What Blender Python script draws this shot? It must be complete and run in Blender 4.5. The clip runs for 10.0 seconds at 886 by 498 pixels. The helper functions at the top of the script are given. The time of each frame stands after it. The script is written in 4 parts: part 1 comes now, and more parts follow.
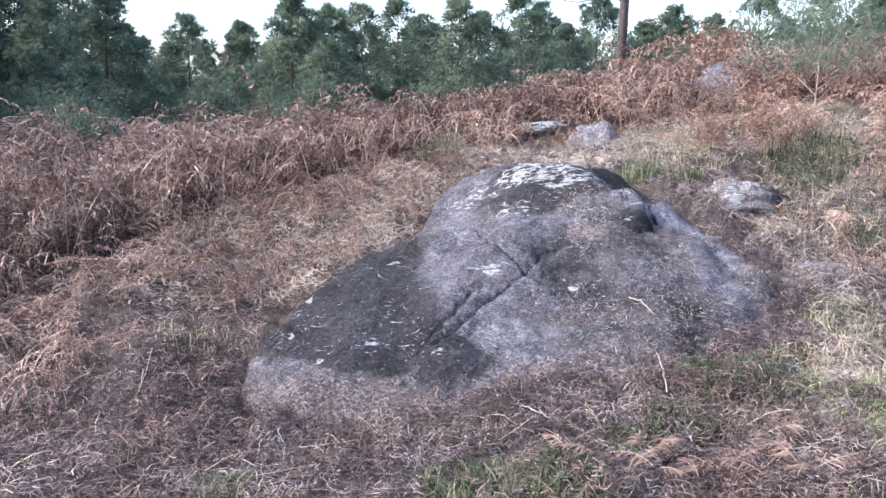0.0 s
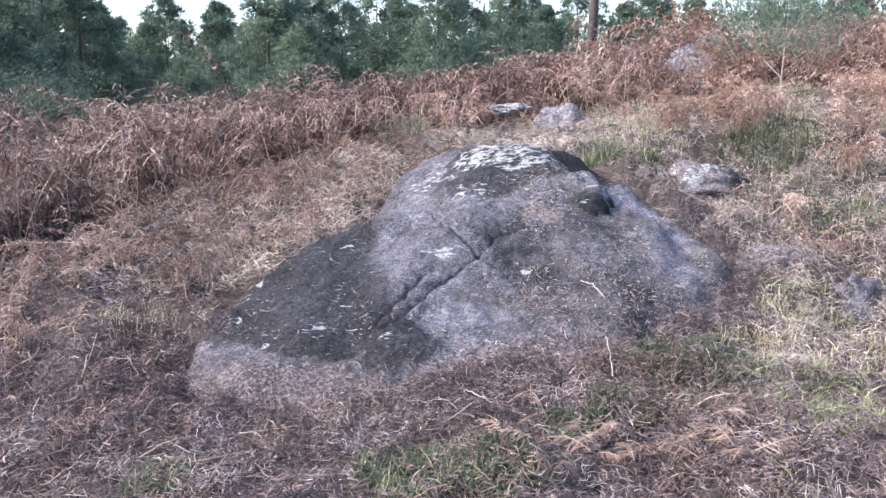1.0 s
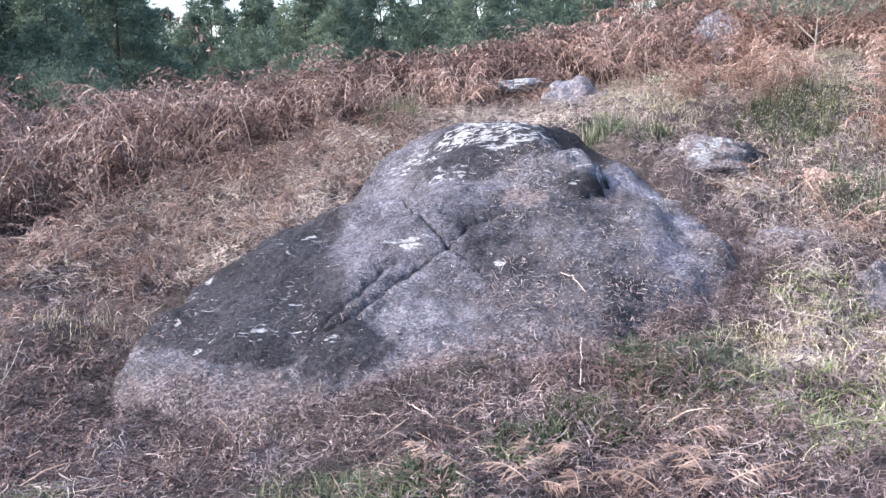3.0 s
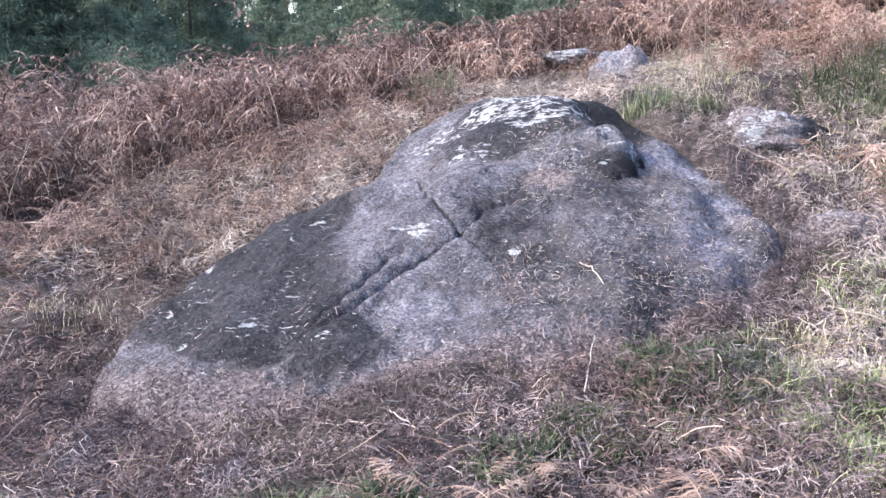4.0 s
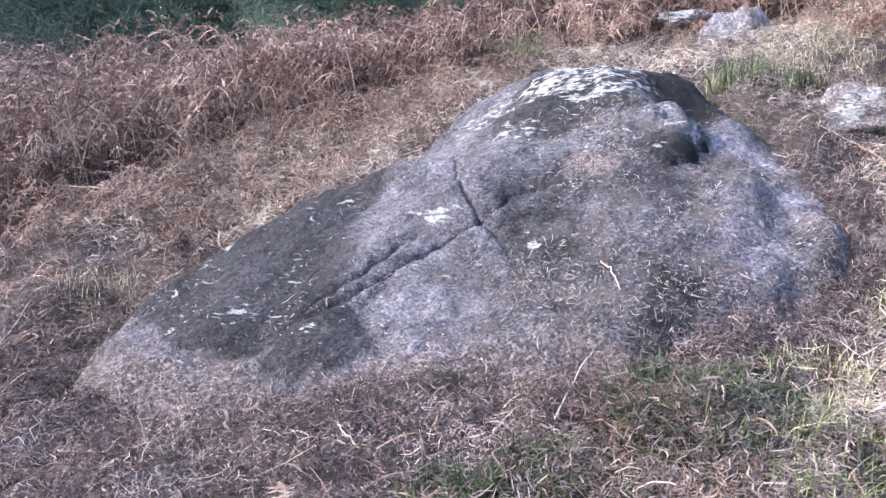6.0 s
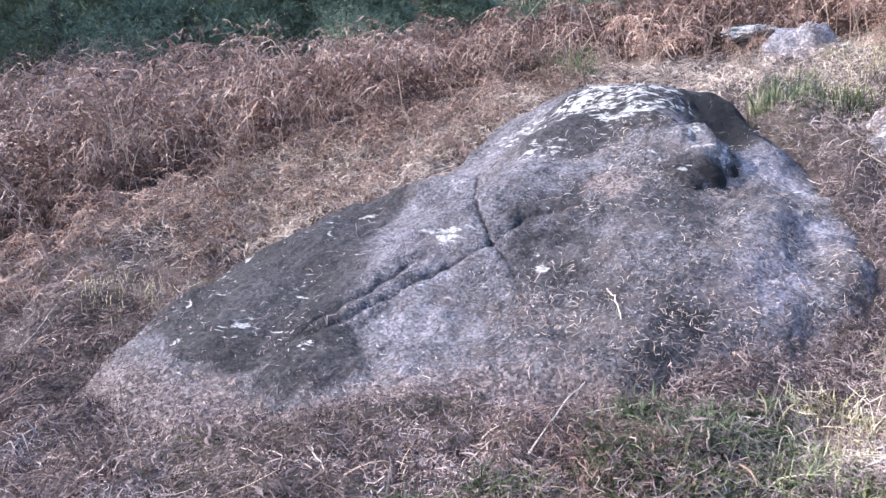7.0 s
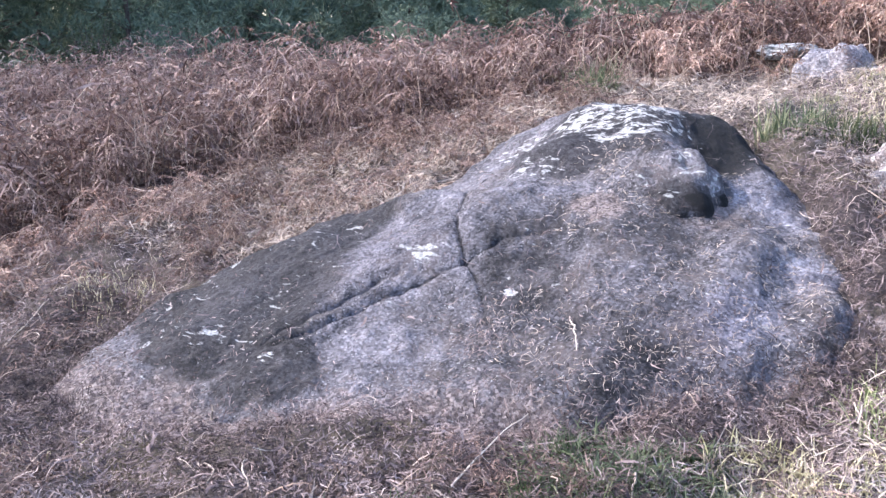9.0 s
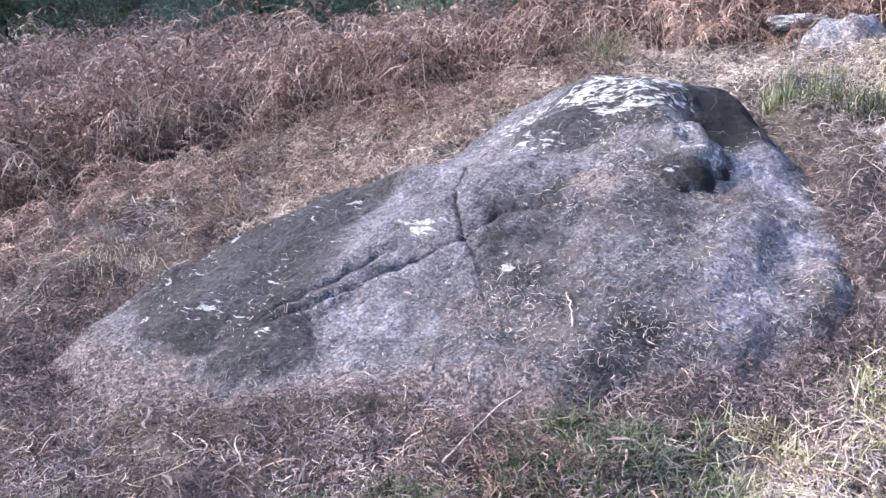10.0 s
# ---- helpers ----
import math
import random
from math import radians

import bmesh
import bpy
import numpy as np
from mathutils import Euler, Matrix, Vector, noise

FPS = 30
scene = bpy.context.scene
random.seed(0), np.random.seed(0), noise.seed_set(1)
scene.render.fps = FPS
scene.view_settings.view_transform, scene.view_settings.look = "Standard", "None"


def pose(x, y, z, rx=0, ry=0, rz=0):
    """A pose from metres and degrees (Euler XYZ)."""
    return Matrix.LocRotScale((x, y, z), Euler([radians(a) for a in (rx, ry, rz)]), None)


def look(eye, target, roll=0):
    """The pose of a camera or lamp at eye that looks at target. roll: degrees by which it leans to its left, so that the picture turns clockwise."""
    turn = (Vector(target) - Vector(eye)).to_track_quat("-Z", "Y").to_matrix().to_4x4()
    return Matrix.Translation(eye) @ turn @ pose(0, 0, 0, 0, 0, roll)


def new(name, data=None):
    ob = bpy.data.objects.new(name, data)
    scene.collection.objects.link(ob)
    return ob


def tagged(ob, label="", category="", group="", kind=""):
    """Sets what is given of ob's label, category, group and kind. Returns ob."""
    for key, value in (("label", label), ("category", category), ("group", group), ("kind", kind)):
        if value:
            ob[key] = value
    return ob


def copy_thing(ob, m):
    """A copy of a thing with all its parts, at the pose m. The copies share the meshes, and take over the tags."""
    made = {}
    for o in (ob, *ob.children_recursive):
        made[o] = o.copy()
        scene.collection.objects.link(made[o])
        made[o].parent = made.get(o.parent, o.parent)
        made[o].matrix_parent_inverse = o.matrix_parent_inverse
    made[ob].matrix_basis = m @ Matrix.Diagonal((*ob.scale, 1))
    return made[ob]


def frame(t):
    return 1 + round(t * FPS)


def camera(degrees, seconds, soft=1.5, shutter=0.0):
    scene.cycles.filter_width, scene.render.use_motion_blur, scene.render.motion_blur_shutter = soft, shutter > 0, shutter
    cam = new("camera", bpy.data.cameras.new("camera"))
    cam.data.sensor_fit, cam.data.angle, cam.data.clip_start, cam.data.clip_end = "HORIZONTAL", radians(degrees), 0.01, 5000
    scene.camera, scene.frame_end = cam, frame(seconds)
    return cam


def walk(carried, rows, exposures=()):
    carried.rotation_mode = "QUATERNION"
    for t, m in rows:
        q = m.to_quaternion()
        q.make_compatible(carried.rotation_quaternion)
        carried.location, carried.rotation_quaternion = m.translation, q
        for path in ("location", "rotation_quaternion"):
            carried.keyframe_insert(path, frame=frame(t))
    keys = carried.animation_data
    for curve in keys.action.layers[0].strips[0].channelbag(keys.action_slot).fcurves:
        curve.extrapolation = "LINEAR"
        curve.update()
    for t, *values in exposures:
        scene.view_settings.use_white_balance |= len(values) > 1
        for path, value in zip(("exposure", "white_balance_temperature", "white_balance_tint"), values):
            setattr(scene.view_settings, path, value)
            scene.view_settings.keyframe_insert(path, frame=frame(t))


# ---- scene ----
cam = camera(50.6, 10.0)
PATH = [
    (0, (0.055, 0.149, 1.491), (0.036, 2.126, 1.191), -0.2),
    (0.5, (0.159, 0.172, 1.496), (0.14, 2.147, 1.178), -0.2),
    (1, (0.224, 0.196, 1.487), (0.237, 2.167, 1.15), -0.1),
    (1.5, (0.265, 0.259, 1.469), (0.303, 2.228, 1.119), 0.1),
    (2, (0.323, 0.396, 1.447), (0.366, 2.363, 1.088), 0.1),
    (2.5, (0.509, 0.528, 1.441), (0.478, 2.494, 1.076), -1.0),
    (2.7, (0.576, 0.6, 1.425), (0.51, 2.566, 1.063), -1.3),
    (3.8, (0.906, 0.995, 1.414), (0.642, 2.935, 1.006), -2.8),
    (4, (0.959, 1.075, 1.398), (0.661, 3.009, 0.984), -2.8),
    (4.5, (1.056, 1.227, 1.386), (0.692, 3.144, 0.951), -2.7),
    (5, (1.21, 1.361, 1.395), (0.753, 3.252, 0.931), -2.9),
    (5.5, (1.365, 1.472, 1.412), (0.81, 3.331, 0.927), -3.1),
    (5.7, (1.422, 1.513, 1.415), (0.825, 3.358, 0.927), -3.0),
    (6.8, (1.719, 1.711, 1.441), (0.907, 3.478, 0.971), -2.6),
    (7, (1.773, 1.755, 1.439), (0.929, 3.508, 0.976), -2.4),
    (7.5, (1.878, 1.839, 1.448), (0.977, 3.567, 0.997), -1.8),
    (8, (1.967, 1.915, 1.471), (1.027, 3.622, 1.021), -1.3),
    (8.5, (2.021, 1.963, 1.48), (1.059, 3.657, 1.03), -0.8),
    (9, (2.075, 1.975, 1.49), (1.096, 3.658, 1.028), -0.6),
    (9.5, (2.127, 1.99, 1.498), (1.126, 3.651, 1.011), -1.0),
    (10, (2.118, 2.026, 1.491), (1.119, 3.68, 0.974), -0.9),
]
walk(cam, [(t, look(eye, target, roll)) for t, eye, target, roll in PATH], [(0, 1.05, 5960, 15), (4, 1.2, 5960, 16), (10, 1.37, 5960, 17)])

# ---------------------------------------------------------------- light
SUN = Vector((-0.76, -0.17, 0.63)).normalized()
world = bpy.data.worlds.new("sky")
scene.world = world
world.use_nodes = True
_wn = world.node_tree.nodes
_sky = _wn.new("ShaderNodeTexSky")
_sky.sky_type, _sky.sun_disc = "NISHITA", False
_sky.sun_elevation, _sky.sun_rotation = math.asin(SUN.z), math.atan2(SUN.x, SUN.y)
_sky.air_density, _sky.dust_density, _sky.ozone_density = 1.0, 2.0, 1.0
world.node_tree.links.new(_sky.outputs["Color"], _wn["Background"].inputs["Color"])
_wn["Background"].inputs["Strength"].default_value = 0.22
_sun = bpy.data.lights.new("sun", "SUN")
_sun.energy, _sun.angle, _sun.color = 3.5, radians(2.5), (1.0, 0.93, 0.84)
new("sun", _sun).matrix_world = (-SUN).to_track_quat("-Z", "Y").to_matrix().to_4x4()


# ---------------------------------------------------------------- mesh tools
RNG = np.random.default_rng(7)
UP = np.array([0.0, 0.0, 1.0])


def unit(v):
    return v / np.maximum(np.linalg.norm(v, axis=-1, keepdims=True), 1e-9)


def uni(a, b, *n):
    return RNG.uniform(a, b, n)


class Soup:
    """Collects quads and turns them into one mesh."""

    def __init__(self):
        self.v, self.q, self.m, self.n = [], [], [], 0

    def add(self, verts, quads, slot=0):
        verts, quads = np.asarray(verts, float).reshape(-1, 3), np.asarray(quads).reshape(-1, 4)
        self.v.append(verts)
        self.q.append(quads + self.n)
        self.m.append(np.full(len(quads), slot))
        self.n += len(verts)

    def ribbons(self, p, w, side, slot=0):
        """Strips along the lines p (N, k, 3), of half width w (N, k), spread along side."""
        n, k = p.shape[:2]
        side = np.broadcast_to(side, p.shape)
        w = np.broadcast_to(w, (n, k))[..., None]
        v = np.stack([p - side * w, p + side * w], 2)
        base = (np.arange(n) * k * 2)[:, None] + np.arange(k - 1) * 2
        self.add(v, np.stack([base, base + 1, base + 3, base + 2], -1), slot)

    def tubes(self, p, r, sides=4, slot=0):
        """Round stems along the lines p (N, k, 3), of radius r (N, k)."""
        n, k = p.shape[:2]
        t = unit(np.gradient(p, axis=1))
        ref = np.where(np.abs(t[..., 2:3]) > 0.9, np.array([1.0, 0, 0]), UP)
        a = unit(np.cross(t, ref))
        b = np.cross(t, a)
        ang = np.arange(sides) * 2 * np.pi / sides
        r = np.broadcast_to(r, (n, k))[..., None, None]
        v = p[:, :, None] + r * (np.cos(ang)[:, None] * a[:, :, None] + np.sin(ang)[:, None] * b[:, :, None])
        base = (np.arange(n) * k * sides)[:, None, None] + (np.arange(k - 1) * sides)[:, None]
        j, j1 = np.arange(sides), (np.arange(sides) + 1) % sides
        self.add(v, np.stack([base + j, base + j1, base + sides + j1, base + sides + j], -1), slot)

    def mesh(self, name, mats, smooth=False):
        v, q = np.concatenate(self.v), np.concatenate(self.q)
        me = bpy.data.meshes.new(name)
        me.vertices.add(len(v))
        me.vertices.foreach_set("co", v.ravel())
        me.loops.add(q.size)
        me.loops.foreach_set("vertex_index", q.ravel())
        me.polygons.add(len(q))
        me.polygons.foreach_set("loop_start", np.arange(0, q.size, 4))
        me.polygons.foreach_set("material_index", np.concatenate(self.m))
        me.polygons.foreach_set("use_smooth", np.full(len(q), smooth))
        for m in mats:
            me.materials.append(m)
        me.update(calc_edges=True)
        return me


def part(name, me, parent, label=""):
    ob = new(name, me)
    ob.parent = parent
    return tagged(ob, label)


def grid_mesh(name, x, y, z, mats):
    """A sheet over the axes x and y with the heights z (len(y), len(x))."""
    gx, gy = np.meshgrid(x, y)
    s = Soup()
    i = np.arange(len(y) - 1)[:, None] * len(x) + np.arange(len(x) - 1)
    s.add(np.stack([gx, gy, z], -1), np.stack([i, i + 1, i + 1 + len(x), i + len(x)], -1))
    return s.mesh(name, mats, True)


def waves(x, y, scale, seed, octaves=3):
    """Smooth uneven waves, about -1 to 1, of that wavelength."""
    g = np.random.default_rng(seed)
    out = 0
    for o in range(octaves):
        for _ in range(5):
            a, ph = g.uniform(0, 2 * np.pi, 2)
            f = 2 * np.pi / scale * 2**o * g.uniform(0.7, 1.4)
            out = out + np.sin((x * np.cos(a) + y * np.sin(a)) * f + ph) / 2**o / 2.6
    return out


def lumps(x, y, cell, seed, octaves=4, fade=0.5):
    """Uneven lumps, about -1 to 1, from a lattice of that cell."""
    out, amp = 0, 1.0
    for o in range(octaves):
        c = cell / 2**o
        u, v = x / c + 0.37 * y / c, y / c - 0.37 * x / c
        i, j = np.floor(u), np.floor(v)
        a, b = u - i, v - j
        a, b = a * a * (3 - 2 * a), b * b * (3 - 2 * b)

        def corner(p, q):
            w = np.sin(p * 127.1 + q * 311.7 + (seed + o) * 17.3) * 43758.5453
            return (w - np.floor(w)) * 2 - 1

        out = out + amp * ((corner(i, j) * (1 - a) + corner(i + 1, j) * a) * (1 - b) + (corner(i, j + 1) * (1 - a) + corner(i + 1, j + 1) * a) * b)
        amp *= fade
    return out


# ---------------------------------------------------------------- the lie of the land
def smooth(a, b, v):
    t = np.clip((v - a) / (b - a), 0, 1)
    return t * t * (3 - 2 * t)


_ty = np.arange(-20, 90, 0.1)
_rise = np.interp(_ty, [-20, 0, 2, 3.4, 4.3, 5.5, 6.5, 7.5, 8.6, 11, 14, 20, 30, 60, 90],
                  [-0.5, 0, 0.05, 0.2, 0.3, 0.55, 0.84, 0.96, 1.03, 1.03, 0.95, 0.5, 0.0, -0.5, -0.5])
_rise = np.convolve(np.pad(_rise, 8, mode="edge"), np.hanning(17) / np.hanning(17).sum(), "valid")


# broad swells of the slope: place, reach, rise
SWELLS = [(-1.9, 5.2, 0.6, 0.06), (-0.5, 7.2, 0.6, 0.07), (-1.6, 6.6, 0.5, 0.03), (0.3, 7.9, 0.6, 0.06), (1.45, 6.1, 0.35, 0.18), (1.8, 5.65, 0.3, 0.06), (1.0, 6.9, 0.3, 0.05), (-0.3, 3.8, 0.5, -0.04)]


def heaps(x, y):
    """Small mounds and hollows of matted litter in the clearing."""
    v = lumps(x, y, 0.34, 27, 3, 0.5)
    return (smooth(0.05, 1.0, v) - 0.35 * smooth(0.0, -0.9, v)) * smooth(9, 7, y) * smooth(1.2, 2.2, y) * smooth(4.5, 3.2, np.abs(x))


def ground(x, y):
    x, y = np.asarray(x, float), np.asarray(y, float)
    left = np.interp(y, [0, 3.4, 6, 8, 10, 14, 30], [0.03, 0.05, 0.125, 0.12, 0.1, 0.08, 0.1])
    right = np.interp(y, [0, 4.5, 5.2, 6.2, 6.8, 7.3, 8.5, 10, 30], [0.02, -0.01, 0.045, 0.05, 0.12, 0.12, 0.13, 0.17, 0.17])
    mild = 0.5 + 0.5 * np.tanh(x / 0.7)
    cross = left + (right - left) * mild
    far = smooth(90, 25, np.hypot(x, y))
    swell = sum(h * np.exp(-((x - a) ** 2 + (y - b) ** 2) / c**2) for a, b, c, h in SWELLS)
    return swell + (np.interp(y, _ty, _rise) + cross * 4.5 * np.tanh(x / 4.5)) * (0.15 + 0.85 * far) + 0.02 * waves(x, y, 1.3, 3) * far + (0.018 * waves(x, y, 0.55, 4) + 0.013 * waves(x, y, 0.22, 6, 2)) * smooth(12, 8, y) * smooth(7, 5, np.abs(x)) + 0.05 * heaps(x, y)


BUMPS = [(0.456, 6.034, 0.395, 0.375, 0.276), (0.859, 5.871, 0.249, 0.294, 0.149), (1.067, 6.134, 0.181, 0.154, 0.095), (-0.411, 4.978, 0.296, 0.402, 0.109), (-0.477, 4.236, 0.367, 0.311, 0.103),
         (0.033, 4.536, 0.217, 0.303, 0.07), (1.386, 5.241, 0.14, 0.264, 0.05), (1.446, 5.846, 0.156, 0.2, 0.045), (1.397, 4.637, 0.184, 0.271, -0.069), (0.425, 5.328, 0.293, 0.258, 0.168),
         (0.225, 4.997, 0.342, 0.256, 0.125), (0.918, 5.276, 0.239, 0.417, 0.085), (1.413, 5.664, 0.138, 0.225, -0.077), (1.58, 5.163, 0.13, 0.29, -0.105), (0.44, 5.722, 0.206, 0.128, 0.098),
         (0.299, 5.935, 0.26, 0.214, -0.109), (-0.032, 5.424, 0.249, 0.14, 0.119), (-0.795, 4.644, 0.162, 0.116, 0.057), (1.323, 5.74, 0.135, 0.178, 0.077)]
EDGE = [(-0.97, 3.98), (-0.31, 3.85), (0.09, 3.85), (0.5, 4.02), (0.93, 4.12), (1.34, 4.34), (1.7, 4.6), (1.9, 5.02), (1.86, 5.38), (1.66, 5.8),
        (1.32, 6.2), (0.98, 6.56), (0.5, 6.65), (0.06, 6.55), (-0.12, 6.2), (-0.28, 5.68), (-0.56, 5.4), (-0.83, 5.0), (-0.99, 4.53)]
CRACK = [(0.12, 5.6), (0.2, 5.38), (0.265, 5.19), (0.337, 5.08), (0.39, 5.014), (0.44, 4.955), (0.51, 4.9), (0.564, 4.846), (0.623, 4.753), (0.66, 4.7)]
GROOVE = [(0.44, 4.955), (0.315, 4.845), (0.19, 4.71), (0.11, 4.57), (0.02, 4.42), (-0.095, 4.33), (-0.17, 4.27)]
GROOVE_2 = [(0.21, 4.86), (0.14, 4.78), (0.093, 4.707), (0.026, 4.57), (-0.03, 4.45), (-0.1, 4.34)]
LEDGE = [(0.43, 4.965), (0.495, 5.03), (0.58, 5.13), (0.67, 5.2), (0.8, 5.22)]


SHOULDER = [(1.15, 6.2), (1.38, 6.24), (1.58, 6.14), (1.66, 5.85), (1.74, 5.5), (1.76, 5.2), (1.95, 4.7), (1.7, 4.5), (1.3, 4.6), (1.1, 5.4)]


def line_distance(x, y, line):
    best = np.full(np.shape(x), 9.0)
    for (ax, ay), (bx, by) in zip(line, line[1:]):
        dx, dy = bx - ax, by - ay
        t = np.clip(((x - ax) * dx + (y - ay) * dy) / (dx * dx + dy * dy), 0, 1)
        best = np.minimum(best, np.hypot(x - ax - t * dx, y - ay - t * dy))
    return best


def inside(x, y, line):
    hit = np.zeros(np.shape(x), bool)
    for (ax, ay), (bx, by) in zip(line, line[1:] + line[:1]):
        hit ^= ((ay > y) != (by > y)) & (x < (bx - ax) * (y - ay) / (by - ay + 1e-12) + ax)
    return hit


def edge_depth(x, y):
    """How far inside the outcrop's outline a place lies (minus: outside)."""
    d = line_distance(x, y, EDGE + EDGE[:1])
    return np.where(inside(x, y, EDGE), d, -d)


def rock(x, y):
    z = -0.969 + 0.078 * x + 0.298 * y
    for a, b, c, d, h in BUMPS:
        z = z + h * np.exp(-(((x - a) / c) ** 2) - ((y - b) / d) ** 2)
    wob = waves(x, y, 0.5, 11)
    z = z + 0.006 * wob + 0.015 * lumps(x, y, 0.3, 5, 6, 0.56) + 0.006 * lumps(x, y, 0.06, 9, 3, 0.6)
    lump = ((x - 0.98) / 0.26) ** 2 + ((y - 5.63) / 0.17) ** 2
    z = z + 0.06 * np.exp(-(lump**2))
    j = 0.012 * waves(x, y, 0.16, 13)
    upper = 0.75 + 0.25 * smooth(4.85, 5.0, y)
    d = line_distance(x + j, y - j, CRACK)
    z = z - upper * (0.015 * np.exp(-((d / 0.007) ** 2)) + 0.007 * np.exp(-((d / 0.03) ** 2)))
    d = line_distance(x + 0.6 * j, y + 0.6 * j, GROOVE)
    fade = 0.45 + 0.55 * smooth(4.3, 4.5, y)
    first = fade * (0.014 * np.exp(-((d / 0.018) ** 2)) + 0.01 * np.exp(-((d / 0.007) ** 2)))
    d = line_distance(x, y + j, GROOVE_2)
    z = z - np.maximum(first, 0.011 * np.exp(-((d / 0.016) ** 2)) + 0.009 * np.exp(-((d / 0.007) ** 2)))
    d = line_distance(x - j, y + j, LEDGE)
    z = z - 0.013 * np.exp(-((d / 0.009) ** 2)) - 0.012 * np.exp(-((d / 0.035) ** 2))
    gentle = smooth(0.0, 1.2, x + 0.4 * (5.0 - y))
    k = smooth(-0.06, 0.13 + 0.17 * gentle, edge_depth(x, y) + 0.012 * wob)
    base = ground(x, y) - 0.16
    d = line_distance(x, y, SHOULDER + SHOULDER[:1])
    d = np.where(inside(x, y, SHOULDER), d, -d) + 0.02 * wob
    plate = base + 0.04 + 0.11 * smooth(0.0, 0.14, d) + 0.012 * lumps(x, y, 0.2, 15, 4, 0.6)
    return np.maximum(base + (z - base) * k, plate)


def land(x, y):
    """The soil, which lies lower under the outcrop."""
    side = 0.13 * smooth(0.9, 1.3, x) * smooth(4.6, 5.2, y) + 0.09 * smooth(4.9, 4.5, y) * smooth(-0.2, 0.3, x)
    return ground(x, y) - 0.1 * smooth(0.03 + side, 0.22 + side, edge_depth(x, y))


def surface(x, y):
    return np.maximum(land(x, y), rock(x, y))


# ---------------------------------------------------------------- materials
def nodes_of(name):
    m = bpy.data.materials.new(name)
    m.use_nodes = True
    return m, m.node_tree.nodes, m.node_tree.links


def ramp_node(n, stops, mode="LINEAR"):
    r = n.new("ShaderNodeValToRGB")
    r.color_ramp.interpolation = mode
    while len(r.color_ramp.elements) < len(stops):
        r.color_ramp.elements.new(0.5)
    for e, (p, c) in zip(r.color_ramp.elements, stops):
        e.position, e.color = p, (*c, 1)
    return r


def noise_node(n, l, coord, scale, detail=6, rough=0.6, distortion=0.0):
    t = n.new("ShaderNodeTexNoise")
    t.inputs["Scale"].default_value, t.inputs["Detail"].default_value = scale, detail
    t.inputs["Roughness"].default_value, t.inputs["Distortion"].default_value = rough, distortion
    l.new(coord, t.inputs["Vector"])
    return t.outputs["Fac"]


def math_node(n, l, op, a, b=0.0, c=0.0):
    t = n.new("ShaderNodeMath")
    t.operation = op
    for s, v in zip(t.inputs, (a, b, c)):
        if isinstance(v, (int, float)):
            s.default_value = v
        else:
            l.new(v, s)
    return t.outputs[0]


def mix_node(n, l, fac, a, b):
    t = n.new("ShaderNodeMix")
    t.data_type = "RGBA"
    for s, v in ((t.inputs["Factor"], fac), (t.inputs[6], a), (t.inputs[7], b)):
        if isinstance(v, tuple):
            s.default_value = (*v, 1)
        elif isinstance(v, (int, float)):
            s.default_value = v
        else:
            l.new(v, s)
    return t.outputs[2]


def step_node(n, l, v, lo, hi):
    t = n.new("ShaderNodeMapRange")
    t.interpolation_type = "SMOOTHSTEP"
    t.inputs["From Min"].default_value, t.inputs["From Max"].default_value = lo, hi
    l.new(v, t.inputs["Value"])
    return t.outputs["Result"]


def bump_node(n, l, height, strength, distance):
    b = n.new("ShaderNodeBump")
    b.inputs["Strength"].default_value, b.inputs["Distance"].default_value = strength, distance
    l.new(height, b.inputs["Height"])
    return b.outputs["Normal"]


def plant(name, stops, patch=1.2, through_light=0.25, rough=0.75, piece=0.6, lump=1.3):
    """Dry or green blades: each piece its own tone, drifting in patches over the ground."""
    m, n, l = nodes_of(name)
    geo, tex = n.new("ShaderNodeNewGeometry"), n.new("ShaderNodeTexCoord")
    drift = noise_node(n, l, geo.outputs["Position"], 1 / patch, 3)
    mixv = math_node(n, l, "MULTIPLY_ADD", geo.outputs["Random Per Island"], piece, math_node(n, l, "MULTIPLY_ADD", drift, 1.1, -0.04 - 0.5 * piece))
    clump = noise_node(n, l, geo.outputs["Position"], 5 / patch, 4)
    mixv = math_node(n, l, "ADD", mixv, math_node(n, l, "MULTIPLY_ADD", clump, lump, -0.5 * lump))
    fine = noise_node(n, l, geo.outputs["Position"], 60, 3)
    mixv = math_node(n, l, "ADD", mixv, math_node(n, l, "MULTIPLY_ADD", fine, 0.3, -0.15))
    r = ramp_node(n, stops)
    l.new(mixv, r.inputs[0])
    p = n["Principled BSDF"]
    p.inputs["Roughness"].default_value = rough
    p.inputs["Specular IOR Level"].default_value = 0.3
    l.new(r.outputs[0], p.inputs["Base Color"])
    tr, mx = n.new("ShaderNodeBsdfTranslucent"), n.new("ShaderNodeMixShader")
    l.new(r.outputs[0], tr.inputs["Color"])
    mx.inputs[0].default_value = through_light
    l.new(p.outputs[0], mx.inputs[1])
    l.new(tr.outputs[0], mx.inputs[2])
    l.new(mx.outputs[0], n["Material Output"].inputs["Surface"])
    return m


